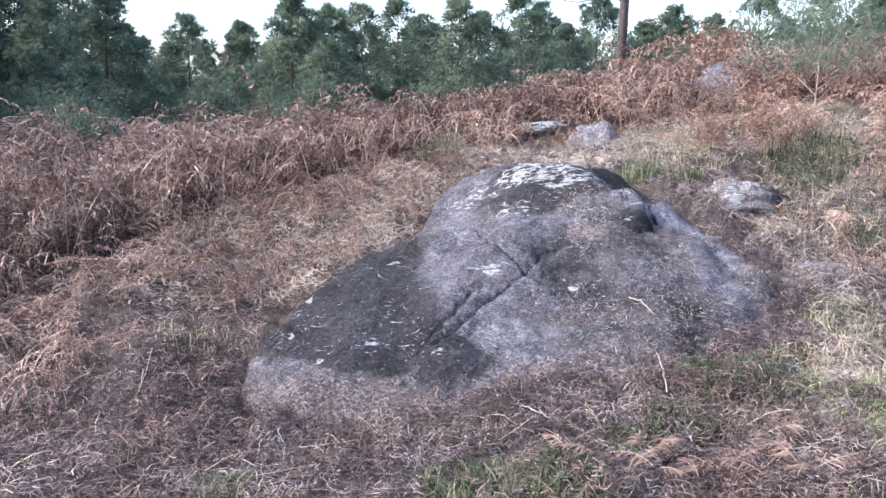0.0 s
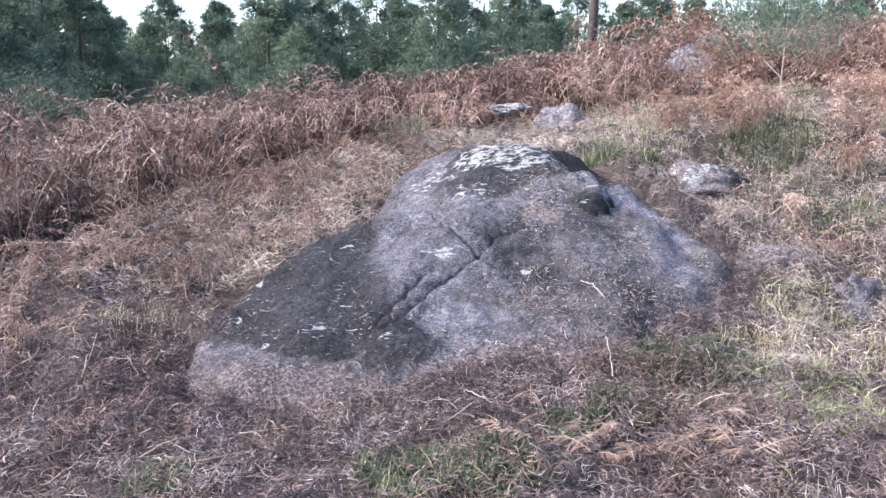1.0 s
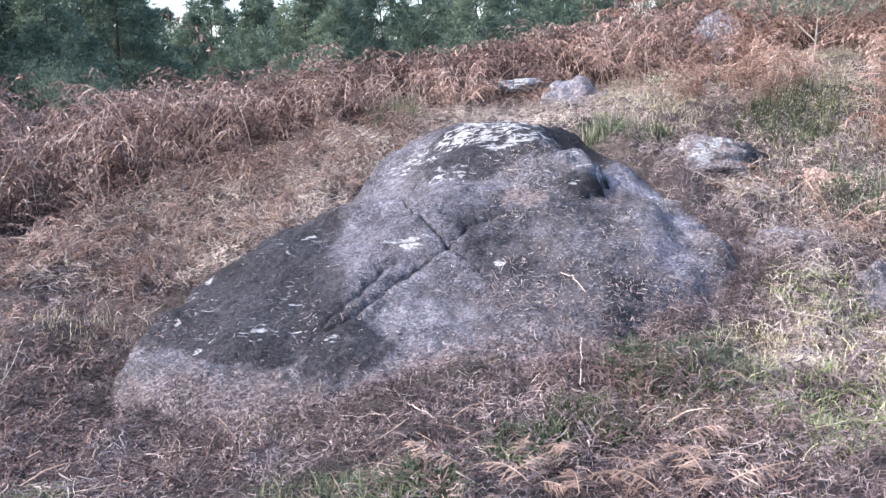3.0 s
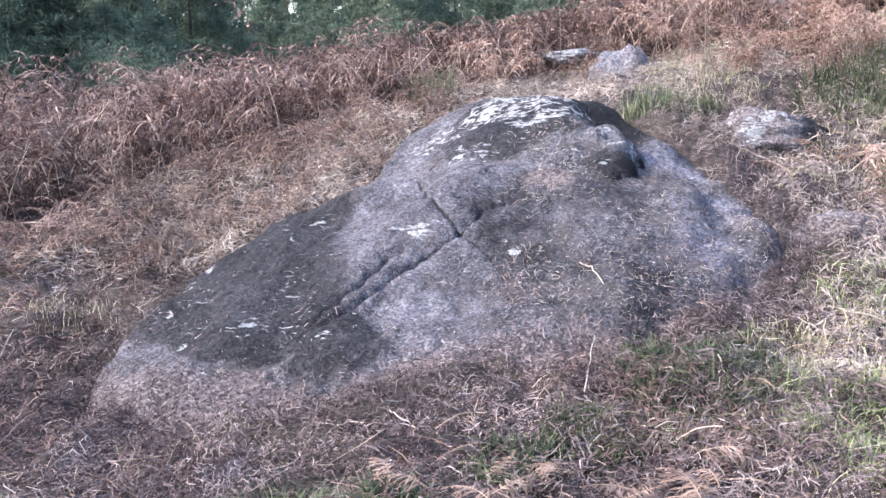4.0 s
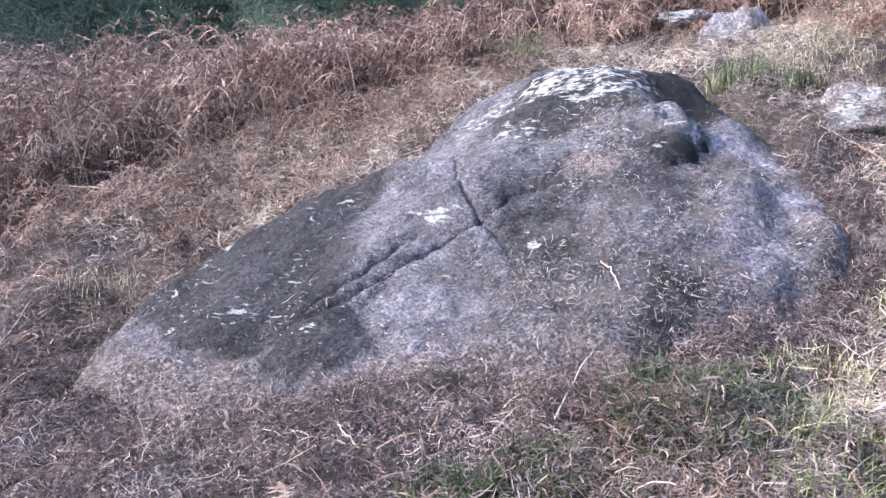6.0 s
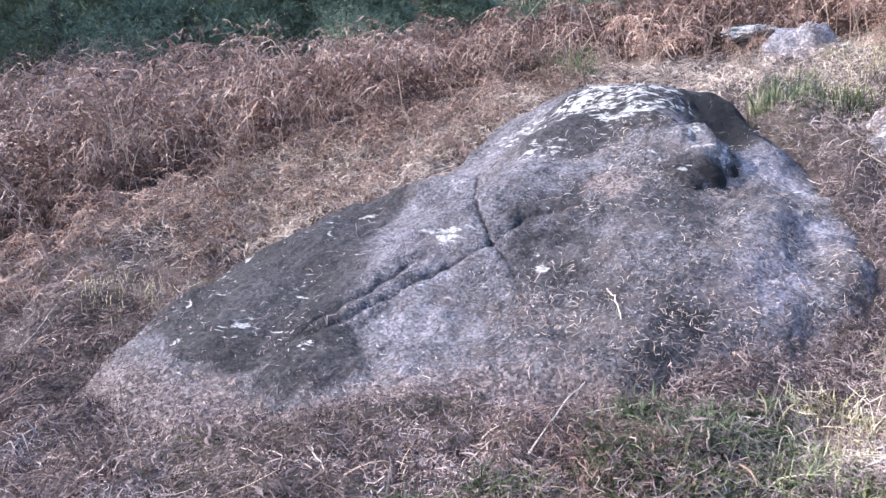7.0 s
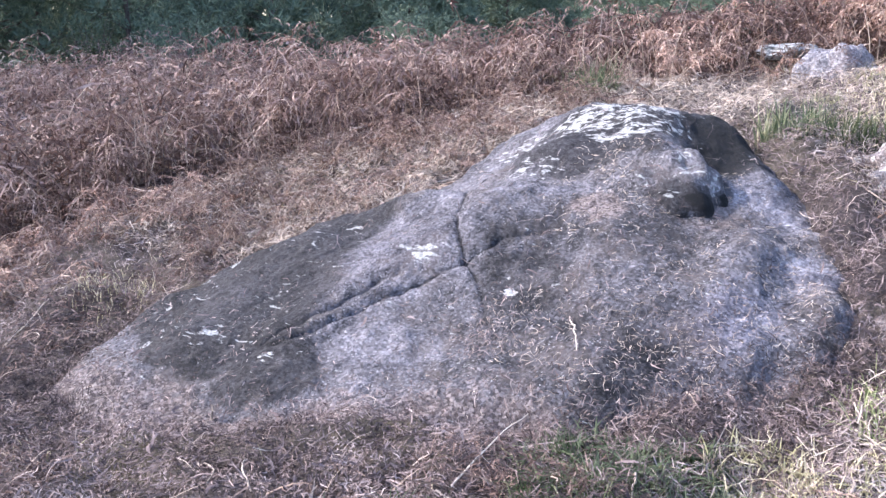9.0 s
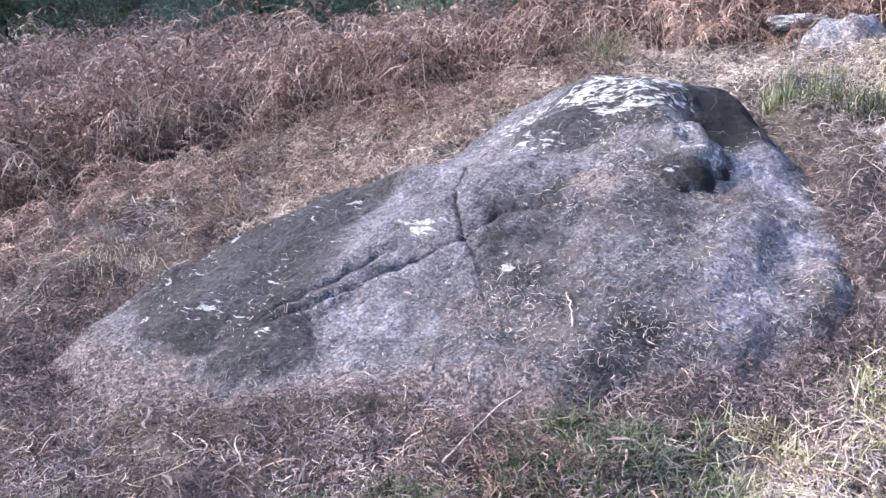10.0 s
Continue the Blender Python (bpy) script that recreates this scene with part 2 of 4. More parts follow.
BRACKEN = plant("dead_bracken", [(0.0, (0.042, 0.025, 0.021)), (0.3, (0.13, 0.08, 0.066)), (0.55, (0.27, 0.175, 0.145)), (0.8, (0.4, 0.28, 0.23)), (1.0, (0.54, 0.42, 0.345))], through_light=0.12, lump=1.3)
ORANGE = plant("rusty_bracken", [(0.0, (0.06, 0.028, 0.018)), (0.3, (0.2, 0.11, 0.076)), (0.55, (0.405, 0.258, 0.2)), (0.8, (0.585, 0.418, 0.335)), (1.0, (0.76, 0.6, 0.48))], through_light=0.2, lump=1.5)
RUSSET = plant("russet_litter", [(0.0, (0.035, 0.018, 0.014)), (0.4, (0.11, 0.066, 0.054)), (0.75, (0.21, 0.138, 0.115)), (1.0, (0.34, 0.255, 0.215))], through_light=0.15)
STEM = plant("dry_stem", [(0.0, (0.2, 0.13, 0.095)), (0.5, (0.34, 0.24, 0.18)), (1.0, (0.56, 0.46, 0.36))], through_light=0.05)
LITTER = plant("leaf_litter", [(0.0, (0.016, 0.011, 0.011)), (0.3, (0.07, 0.049, 0.047)), (0.55, (0.18, 0.133, 0.126)), (0.8, (0.31, 0.244, 0.228)), (1.0, (0.52, 0.44, 0.4))], patch=0.9, through_light=0.1, piece=0.62, lump=1.4)
STRAW = plant("bleached_straw", [(0.0, (0.17, 0.128, 0.103)), (0.5, (0.41, 0.33, 0.265)), (1.0, (0.7, 0.61, 0.51))], through_light=0.08)
GRASS = plant("grass", [(0.0, (0.2, 0.2, 0.1)), (0.35, (0.42, 0.4, 0.21)), (0.6, (0.62, 0.56, 0.36)), (1.0, (0.8, 0.72, 0.52))], patch=0.8, through_light=0.3)
GREEN = plant("green_grass", [(0.0, (0.035, 0.055, 0.022)), (0.4, (0.09, 0.12, 0.065)), (0.7, (0.18, 0.2, 0.115)), (0.9, (0.32, 0.33, 0.18)), (1.0, (0.46, 0.43, 0.28))], patch=0.5, through_light=0.3)
FRESH = plant("fresh_grass", [(0.0, (0.09, 0.13, 0.045)), (0.4, (0.24, 0.3, 0.12)), (0.75, (0.42, 0.46, 0.22)), (1.0, (0.62, 0.62, 0.38))], patch=0.5, through_light=0.3)
GORSE = plant("gorse", [(0.0, (0.025, 0.035, 0.015)), (0.45, (0.065, 0.09, 0.04)), (0.75, (0.15, 0.16, 0.085)), (1.0, (0.33, 0.27, 0.17))], through_light=0.25)
NEEDLES = plant("pine_needles", [(0.0, (0.06, 0.09, 0.073)), (0.45, (0.12, 0.165, 0.12)), (0.8, (0.2, 0.245, 0.165)), (1.0, (0.29, 0.335, 0.22))], patch=2.5, through_light=0.3, lump=1.7, piece=0.35, rough=0.95)
FERN = plant("tan_fern", [(0.0, (0.07, 0.042, 0.03)), (0.4, (0.17, 0.11, 0.082)), (0.7, (0.31, 0.215, 0.165)), (1.0, (0.54, 0.42, 0.33))], patch=0.3, through_light=0.12)
RUST = plant("rusty_leaves", [(0.0, (0.12, 0.05, 0.035)), (0.6, (0.28, 0.13, 0.09)), (1.0, (0.4, 0.22, 0.15))], through_light=0.3)


def bark_material():
    m, n, l = nodes_of("bark")
    c = n.new("ShaderNodeTexCoord").outputs["Object"]
    v = noise_node(n, l, c, 14, 8, 0.7)
    r = ramp_node(n, [(0.3, (0.03, 0.024, 0.022)), (0.55, (0.09, 0.07, 0.062)), (0.8, (0.17, 0.135, 0.12))])
    l.new(v, r.inputs[0])
    p = n["Principled BSDF"]
    p.inputs["Roughness"].default_value = 0.95
    l.new(r.outputs[0], p.inputs["Base Color"])
    l.new(bump_node(n, l, v, 0.8, 0.02), p.inputs["Normal"])
    return m


def soil_material():
    m, n, l = nodes_of("litter_soil")
    c = n.new("ShaderNodeNewGeometry").outputs["Position"]
    v = noise_node(n, l, c, 38, 10, 0.75, 0.6)
    big = noise_node(n, l, c, 1.3, 4)
    r = ramp_node(n, [(0.28, (0.018, 0.013, 0.012)), (0.48, (0.06, 0.044, 0.04)), (0.65, (0.14, 0.107, 0.098)), (0.82, (0.3, 0.24, 0.21))])
    l.new(v, r.inputs[0])
    col = mix_node(n, l, math_node(n, l, "MULTIPLY", step_node(n, l, big, 0.45, 0.75), 0.5), r.outputs[0], (0.15, 0.13, 0.07))
    p = n["Principled BSDF"]
    p.inputs["Roughness"].default_value = 0.95
    l.new(col, p.inputs["Base Color"])
    l.new(bump_node(n, l, v, 1.0, 0.03), p.inputs["Normal"])
    return m


def stone_material(name, pale=0.0):
    """Weathered granite: coarse grain, dark biofilm, white crusts; dark, crust and dust are painted masks of the
    growths, dark also holds painted shade, and the bluish mask is sky sheen put into the colour.
    """
    m, n, l = nodes_of(name)
    c = n.new("ShaderNodeNewGeometry").outputs["Position"]

    def mask(key):
        a = n.new("ShaderNodeAttribute")
        a.attribute_name = key
        return a.outputs["Fac"]

    cells = n.new("ShaderNodeTexVoronoi")
    cells.inputs["Scale"].default_value = 105
    l.new(c, cells.inputs["Vector"])
    pick = n.new("ShaderNodeSeparateColor")
    l.new(cells.outputs["Color"], pick.inputs[0])
    soft = noise_node(n, l, c, 95, 4, 0.75)
    grain = math_node(n, l, "ADD", math_node(n, l, "MULTIPLY", pick.outputs[0], 0.32), math_node(n, l, "MULTIPLY", soft, 0.7))
    mid = noise_node(n, l, c, 22, 8, 0.65)
    big = noise_node(n, l, c, 3.5, 5, 0.6)
    r = ramp_node(n, [(0.2, (0.034, 0.032, 0.035)), (0.42, (0.102, 0.096, 0.106)), (0.6, (0.185, 0.174, 0.192)), (0.76, (0.3, 0.285, 0.31)), (0.98, (0.54, 0.52, 0.55))])
    tone = math_node(n, l, "ADD", math_node(n, l, "MULTIPLY_ADD", grain, 1.0, -0.25), math_node(n, l, "MULTIPLY_ADD", mid, 0.45, math_node(n, l, "MULTIPLY_ADD", big, 0.75, -0.375 + pale)))
    blot = noise_node(n, l, c, 8, 6, 0.7, 0.4)
    tone = math_node(n, l, "ADD", tone, math_node(n, l, "MULTIPLY_ADD", mask("pale"), 0.17, math_node(n, l, "MULTIPLY_ADD", blot, 0.8, -0.4)))
    l.new(tone, r.inputs[0])
    warm = noise_node(n, l, c, 5, 5, 0.7)
    col = mix_node(n, l, math_node(n, l, "MULTIPLY", step_node(n, l, warm, 0.45, 0.65), 0.5), r.outputs[0], (0.13, 0.106, 0.096))
    chips = n.new("ShaderNodeTexVoronoi")
    chips.inputs["Scale"].default_value = 75
    l.new(c, chips.inputs["Vector"])
    fleck = math_node(n, l, "MULTIPLY", math_node(n, l, "LESS_THAN", chips.outputs["Distance"], 0.24), step_node(n, l, noise_node(n, l, c, 30, 3), 0.5, 0.62))
    col = mix_node(n, l, math_node(n, l, "MULTIPLY", fleck, 0.7), col, (0.46, 0.45, 0.46))
    # sky sheen on the flank, mixed into the colour as a bluish tint
    col = mix_node(n, l, math_node(n, l, "MULTIPLY", mask("blue_sheen"), 0.2), col, mix_node(n, l, step_node(n, l, grain, 0.25, 0.75), (0.07, 0.07, 0.12), (0.3, 0.3, 0.43)))
    dust = math_node(n, l, "ADD", mask("dust"), math_node(n, l, "MULTIPLY_ADD", mid, 1.4, -0.75))
    r2 = ramp_node(n, [(0.32, (0.06, 0.045, 0.042)), (0.5, (0.17, 0.13, 0.12)), (0.68, (0.36, 0.3, 0.275))])
    l.new(grain, r2.inputs[0])
    col = mix_node(n, l, math_node(n, l, "MULTIPLY", step_node(n, l, dust, 0.35, 0.75), 0.75), col, r2.outputs[0])
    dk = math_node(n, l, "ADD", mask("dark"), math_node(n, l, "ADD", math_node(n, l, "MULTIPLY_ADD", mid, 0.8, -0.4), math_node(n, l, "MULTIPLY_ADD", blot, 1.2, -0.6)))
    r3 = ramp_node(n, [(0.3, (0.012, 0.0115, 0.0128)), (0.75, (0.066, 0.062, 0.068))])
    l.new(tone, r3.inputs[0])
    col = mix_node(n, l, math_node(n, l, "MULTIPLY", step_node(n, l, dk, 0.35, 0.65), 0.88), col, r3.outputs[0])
    # strongest dark values turn near black: black lichen with its shade painted in
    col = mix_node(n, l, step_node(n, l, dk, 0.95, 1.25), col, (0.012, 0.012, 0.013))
    mp = n.new("ShaderNodeMapping")
    mp.inputs["Scale"].default_value = (0.42, 1.15, 0.8)
    mp.inputs["Rotation"].default_value = (0, 0, 0.35)
    l.new(c, mp.inputs["Vector"])
    worm = noise_node(n, l, mp.outputs[0], 34, 4, 0.6, 0.9)
    cr = math_node(n, l, "ADD", mask("crust"), math_node(n, l, "MULTIPLY_ADD", worm, 3.2, -1.6))
    r4 = ramp_node(n, [(0.3, (0.24, 0.24, 0.235)), (0.66, (0.6, 0.6, 0.585))])
    l.new(grain, r4.inputs[0])
    col = mix_node(n, l, math_node(n, l, "MULTIPLY", step_node(n, l, cr, 0.5, 0.72), 0.92), col, r4.outputs[0])
    p = n["Principled BSDF"]
    p.inputs["Roughness"].default_value = 0.82
    p.inputs["Specular IOR Level"].default_value = 0.25
    l.new(col, p.inputs["Base Color"])
    h = math_node(n, l, "ADD", math_node(n, l, "MULTIPLY", grain, 0.75), mid)
    l.new(bump_node(n, l, h, 1.0, 0.024), p.inputs["Normal"])
    return m


BARK, SOIL = bark_material(), soil_material()
GRANITE, PALE_GRANITE = stone_material("granite"), stone_material("pale_granite", 0.24)

# ---------------------------------------------------------------- ground
_gx = np.concatenate([-np.geomspace(900, 8, 40), np.linspace(-7.9, -3.6, 40), np.arange(-3.55, 3.55, 0.035), np.linspace(3.6, 7.9, 40), np.geomspace(8, 900, 40)])
_gy = np.concatenate([-np.geomspace(900, 4, 30), np.linspace(-3.9, 1.9, 45), np.arange(1.95, 8.0, 0.035), np.linspace(8.05, 19.9, 95), np.geomspace(20, 900, 40)])
_mx, _my = np.meshgrid(_gx, _gy)
tagged(new("ground", grid_mesh("ground", _gx, _gy, land(_mx, _my), [SOIL])),
       "sloping hillside ground of brown soil under dead litter", "ground", kind="structure")


# ---------------------------------------------------------------- rocks
def spot(x, y, cx, cy, rx, ry, turn=0.0):
    c, s = math.cos(turn), math.sin(turn)
    u, v = ((x - cx) * c + (y - cy) * s) / rx, ((y - cy) * c - (x - cx) * s) / ry
    return np.exp(-((u * u + v * v) ** 2))


DARK_FACE = [(-0.93, 4.55), (-0.9, 4.85), (-0.76, 5.05), (-0.6, 5.3), (-0.42, 5.45), (-0.25, 5.44), (-0.17, 5.34), (-0.16, 5.16), (-0.15, 4.95), (-0.14, 4.8), (-0.06, 4.67), (0.02, 4.5), (-0.05, 4.38),
             (-0.16, 4.22), (-0.34, 4.18), (-0.5, 4.2), (-0.67, 4.36), (-0.8, 4.46)]
# triangle of shade by the undercut front edge, painted dark
FOOT_SHADE = [(-0.08, 4.4), (0.03, 4.44), (0.15, 4.41), (0.23, 4.32), (0.18, 4.2), (0.06, 4.12), (-0.09, 4.16)]
DARK_HEAD = [(0.2, 5.78), (0.3, 5.62), (0.44, 5.53), (0.58, 5.5), (0.66, 5.56), (0.8, 5.66), (0.93, 5.7), (1.0, 5.9), (0.85, 6.1), (0.5, 6.2), (0.28, 6.1)]
# dome's far side: black lichen, and the shade there painted with it
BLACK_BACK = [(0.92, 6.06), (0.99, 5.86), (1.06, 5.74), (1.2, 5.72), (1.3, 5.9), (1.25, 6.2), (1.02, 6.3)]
DARK_SIDE = [(0.5, 4.97), (0.6, 5.07), (0.75, 5.1), (0.86, 5.02), (0.86, 4.85), (0.78, 4.68), (0.68, 4.68), (0.57, 4.83)]
STAIN = [(1.08, 4.6), (1.15, 4.77), (1.32, 4.77), (1.33, 4.62), (1.27, 4.44), (1.15, 4.34), (1.05, 4.42)]
PALE_SLAB = [(-0.13, 5.32), (0.0, 5.52), (0.15, 5.42), (0.27, 5.2), (0.4, 5.02), (0.33, 4.88), (0.22, 4.76), (0.08, 4.6), (-0.06, 4.72), (-0.11, 5.0)]
CREST = [(0.3, 6.08), (0.36, 5.98), (0.5, 5.8), (0.64, 5.74), (0.78, 5.715), (0.9, 5.74), (0.98, 5.87), (0.92, 6.04), (0.72, 6.16), (0.45, 6.18)]


def region(x, y, line, lo=-0.05, hi=0.04):
    """1 well inside a closed line, 0 outside it, with an uneven border."""
    d = line_distance(x, y, line + line[:1])
    return smooth(lo, hi, np.where(inside(x, y, line), d, -d) + 0.025 * lumps(x, y, 0.12, 19, 4, 0.6))


def paint(me, **masks):
    for key, values in masks.items():
        me.attributes.new(key, "FLOAT", "POINT").data.foreach_set("value", np.clip(values, -1, 1.4).ravel())


def outcrop():
    x = np.concatenate([np.arange(-1.15, -0.95, 0.011), np.arange(-0.95, 1.75, 0.0075), np.arange(1.75, 2.05, 0.011)])
    y = np.concatenate([np.arange(3.75, 4.1, 0.011), np.arange(4.1, 6.1, 0.0075), np.arange(6.1, 6.85, 0.011)])
    mx, my = np.meshgrid(x, y)
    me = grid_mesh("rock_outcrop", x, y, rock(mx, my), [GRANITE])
    j = 0.012 * waves(mx, my, 0.16, 13)
    upper = smooth(4.8, 5.0, my)
    dark = region(mx, my, DARK_FACE, -0.07 - 0.18 * smooth(4.45, 4.8, my) * smooth(-0.5, -0.2, mx), 0.04 + 0.08 * smooth(4.45, 4.8, my))
    for line, much in ((FOOT_SHADE, 0.8), (DARK_HEAD, 0.66), (BLACK_BACK, 1.4), (DARK_SIDE, 0.6), (STAIN, 0.6)):
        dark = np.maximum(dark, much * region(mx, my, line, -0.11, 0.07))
    dark = np.maximum(dark, 0.95 * spot(mx, my, 0.84, 5.7, 0.12, 0.05, 0.3))
    dark = np.maximum(dark, 0.6 * spot(mx, my, 0.53, 5.09, 0.1, 0.1))
    # shaded hollow right of the knob, painted as a dark spot
    dark = np.maximum(dark, 0.9 * spot(mx, my, 1.17, 5.6, 0.09, 0.09))
    dark = np.maximum(dark, 0.5 * spot(mx, my, 1.62, 5.05, 0.06, 0.12, -0.3))
    # crease shade painted along the crack, grooves and ledge
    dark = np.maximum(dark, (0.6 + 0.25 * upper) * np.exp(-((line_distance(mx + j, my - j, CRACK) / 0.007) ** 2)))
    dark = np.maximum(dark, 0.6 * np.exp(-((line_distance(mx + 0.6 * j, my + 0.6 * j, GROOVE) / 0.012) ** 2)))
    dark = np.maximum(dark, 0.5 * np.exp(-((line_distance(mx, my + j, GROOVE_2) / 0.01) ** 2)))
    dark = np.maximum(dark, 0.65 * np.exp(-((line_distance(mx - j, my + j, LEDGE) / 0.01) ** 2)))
    crust = 0.56 * region(mx, my, CREST, -0.03, 0.05) - 0.25 * spot(mx, my, 0.52, 5.78, 0.12, 0.06, -0.4)
    crust = np.maximum(crust, 0.8 * spot(mx, my, 0.48, 6.0, 0.1, 0.06, 0.2))
    crust = np.maximum(crust, 0.46 * spot(mx, my, 0.2, 5.98, 0.2, 0.16))
    crust = np.maximum(crust, 0.42 * spot(mx, my, 0.43, 5.6, 0.12, 0.08))
    # single patches of white lichen: place, size, turn
    for cx, cy, rx, ry, turn in ((-0.265, 5.24, 0.055, 0.016, 0.25), (-0.4, 5.11, 0.045, 0.016, 0.4), (-0.3, 5.14, 0.03, 0.011, 0.1), (-0.59, 5.15, 0.045, 0.018, 0.7), (-0.69, 4.94, 0.028, 0.035, 0),
                                 (-0.78, 4.86, 0.035, 0.012, 0.9), (-0.325, 4.37, 0.045, 0.022, 0.5), (-0.37, 4.34, 0.03, 0.012, 0.2), (-0.547, 4.28, 0.026, 0.024, 0.6), (-0.5, 4.33, 0.03, 0.008, 0.5),
                                 (-0.012, 4.322, 0.032, 0.024, 0), (0.905, 5.81, 0.05, 0.03, 0.3), (0.945, 5.94, 0.012, 0.06, 0.3), (0.985, 5.93, 0.01, 0.05, 0.3), (0.672, 4.86, 0.03, 0.02, 0)):
        crust = np.maximum(crust, 0.7 * spot(mx, my, cx, cy, rx, ry, turn))
    crust = np.maximum(crust, 0.6 * spot(mx, my, 0.26, 4.95, 0.06, 0.05) + 0.45 * spot(mx, my, 0.17, 4.97, 0.05, 0.03))
    crust = np.maximum(crust, 0.17 * region(mx, my, DARK_FACE, 0.02, 0.12) * smooth(-0.2, 0.5, lumps(mx, my, 0.25, 23, 2)))
    pale = 0.38 * region(mx, my, PALE_SLAB, -0.16, 0.1) - 0.6 * spot(mx, my, 0.95, 4.95, 0.5, 0.5) - 0.18
    # first five: highlights of the right ridge and shelf, painted paler
    for cx, cy, rx, ry, turn, much in ((1.37, 5.66, 0.16, 0.1, -0.3, 0.8), (1.55, 5.33, 0.14, 0.05, 0.1, 1.0), (1.38, 5.05, 0.07, 0.1, -0.5, 0.9), (1.52, 4.8, 0.12, 0.07, 0.2, 0.9), (1.68, 4.72, 0.12, 0.08, 0.2, 0.9),
                                       (0.3, 4.5, 0.25, 0.12, 0.3, 0.4), (0.12, 5.72, 0.16, 0.12, 0.4, 0.5), (1.0, 5.1, 0.12, 0.08, 0.2, 0.5)):
        pale = pale + much * spot(mx, my, cx, cy, rx, ry, turn)
    # where the painted bluish sky sheen lies
    blue_sheen = 0.9 * spot(mx, my, 1.45, 4.95, 0.13, 0.16, -0.5) + 0.7 * spot(mx, my, 1.6, 5.27, 0.13, 0.07) + 0.4 * spot(mx, my, 1.35, 4.75, 0.2, 0.15) + 0.3 * spot(mx, my, 0.1, 5.0, 0.25, 0.4, -0.4) + 0.5 * spot(mx, my, 1.4, 5.65, 0.15, 0.1)
    edge = edge_depth(mx, my)
    dust = 0.5 * smooth(0.3, 0.05, edge) * smooth(5.2, 4.7, my) + 0.6 * smooth(4.5, 4.15, my - 0.16 * mx) + 0.1 * smooth(0.5, 0.75, mx) * smooth(5.6, 5.3, my) * smooth(1.5, 1.1, mx)
    dust = dust + 0.8 * spot(mx, my, 0.8, 5.36, 0.15, 0.11, -0.5) + 0.5 * spot(mx, my, 1.22, 5.42, 0.14, 0.1) - 0.9 * dark
    paint(me, dark=dark, crust=crust, dust=dust, pale=pale, blue_sheen=blue_sheen)
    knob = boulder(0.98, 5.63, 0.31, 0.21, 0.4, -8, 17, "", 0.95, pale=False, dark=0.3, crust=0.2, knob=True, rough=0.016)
    knob.name, knob["label"] = "knob", "rough dark knob crusted with lichen"
    del knob["category"]
    knob.parent = tagged(new("rock_outcrop", me), "large grey granite outcrop with dark biofilm, white lichen and carved grooves", "rock")


def boulder(x, y, sx, sy, sz, turn, seed, label, top, pale=True, dark=0.3, crust=0.3, tilt=0.0, knob=False, rough=0.025, shaded_end=9.0, dust=0.25):
    """A rounded, facetted stone, sunk a little into the ground."""
    g = np.random.default_rng(seed)
    u, v = np.linspace(0, 2 * np.pi, 65), np.linspace(0, np.pi, 33)
    uu, vv = np.meshgrid(u, v)
    p = np.stack([np.cos(uu) * np.sin(vv), np.sin(uu) * np.sin(vv), np.cos(vv)], -1)
    r = np.ones(uu.shape)
    for _ in range(0 if knob else 11):
        a = unit(g.normal(size=3) * np.array([1, 1, 0.8]))
        r = np.minimum(r, g.uniform(0.6, 0.88) / np.maximum(p @ a, 0.05))
    if knob:
        r = np.minimum(r, 0.95 / np.maximum(p @ unit(np.array([0.9, -0.3, 0.1])), 0.05))
        r = np.minimum(r, 0.9 / np.maximum(p @ unit(np.array([-0.5, -0.3, 0.8])), 0.05))
    for _ in range(14):
        a = g.normal(size=3) * g.uniform(3, 11)
        r = r + rough * np.sin(p @ a + g.uniform(0, 6))
    r = r + 0.06 * lumps(uu * 2, vv * 2 + uu * 0.5, 1.2, seed, 4) * np.sin(vv) ** 2 * np.minimum(1, np.minimum(uu, 2 * np.pi - uu) * 2)
    p = p * r[..., None] * np.array([sx, sy, sz])
    s = Soup()
    i = np.arange(32)[:, None] * 65 + np.arange(64)
    s.add(p, np.stack([i, i + 65, i + 66, i + 1], -1))
    me = s.mesh("boulder", [PALE_GRANITE if pale else GRANITE], True)
    q = p.reshape(-1, 3)
    # knob's right end painted black: dark biofilm together with its shade
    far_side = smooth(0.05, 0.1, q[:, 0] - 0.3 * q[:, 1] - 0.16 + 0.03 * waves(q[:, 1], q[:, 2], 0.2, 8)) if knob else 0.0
    # past the given length the stone's shaded end is painted black
    paint(me, dark=dark + 0.4 * waves(q[:, 0], q[:, 1] + q[:, 2], 0.5, seed) + 1.2 * far_side + 1.4 * smooth(shaded_end, shaded_end + 0.08, q[:, 0]), crust=crust + 0.25 * waves(q[:, 0], q[:, 1], 0.4, seed + 1) - 0.6 * far_side - 1.2 * smooth(shaded_end, shaded_end + 0.08, q[:, 0]), dust=dust + 0.3 * waves(q[:, 0], q[:, 1], 0.3, seed + 2), pale=0.0 * q[:, 0], blue_sheen=0.0 * q[:, 0])
    ob = new("boulder", me)
    ob.matrix_world = pose(x, y, top - sz * 0.82, tilt, 0, turn)
    return tagged(ob, label, "rock")


boulder(1.33, 8.08, 0.37, 0.24, 0.42, 25, 3, "rounded pale granite boulder at the foot of the bracken", 1.34, dark=-0.5, crust=-0.05)
boulder(0.88, 8.55, 0.26, 0.14, 0.06, 8, 4, "flat white weathered stone lying among dead bracken", 1.36, dark=-0.9, crust=0.95)
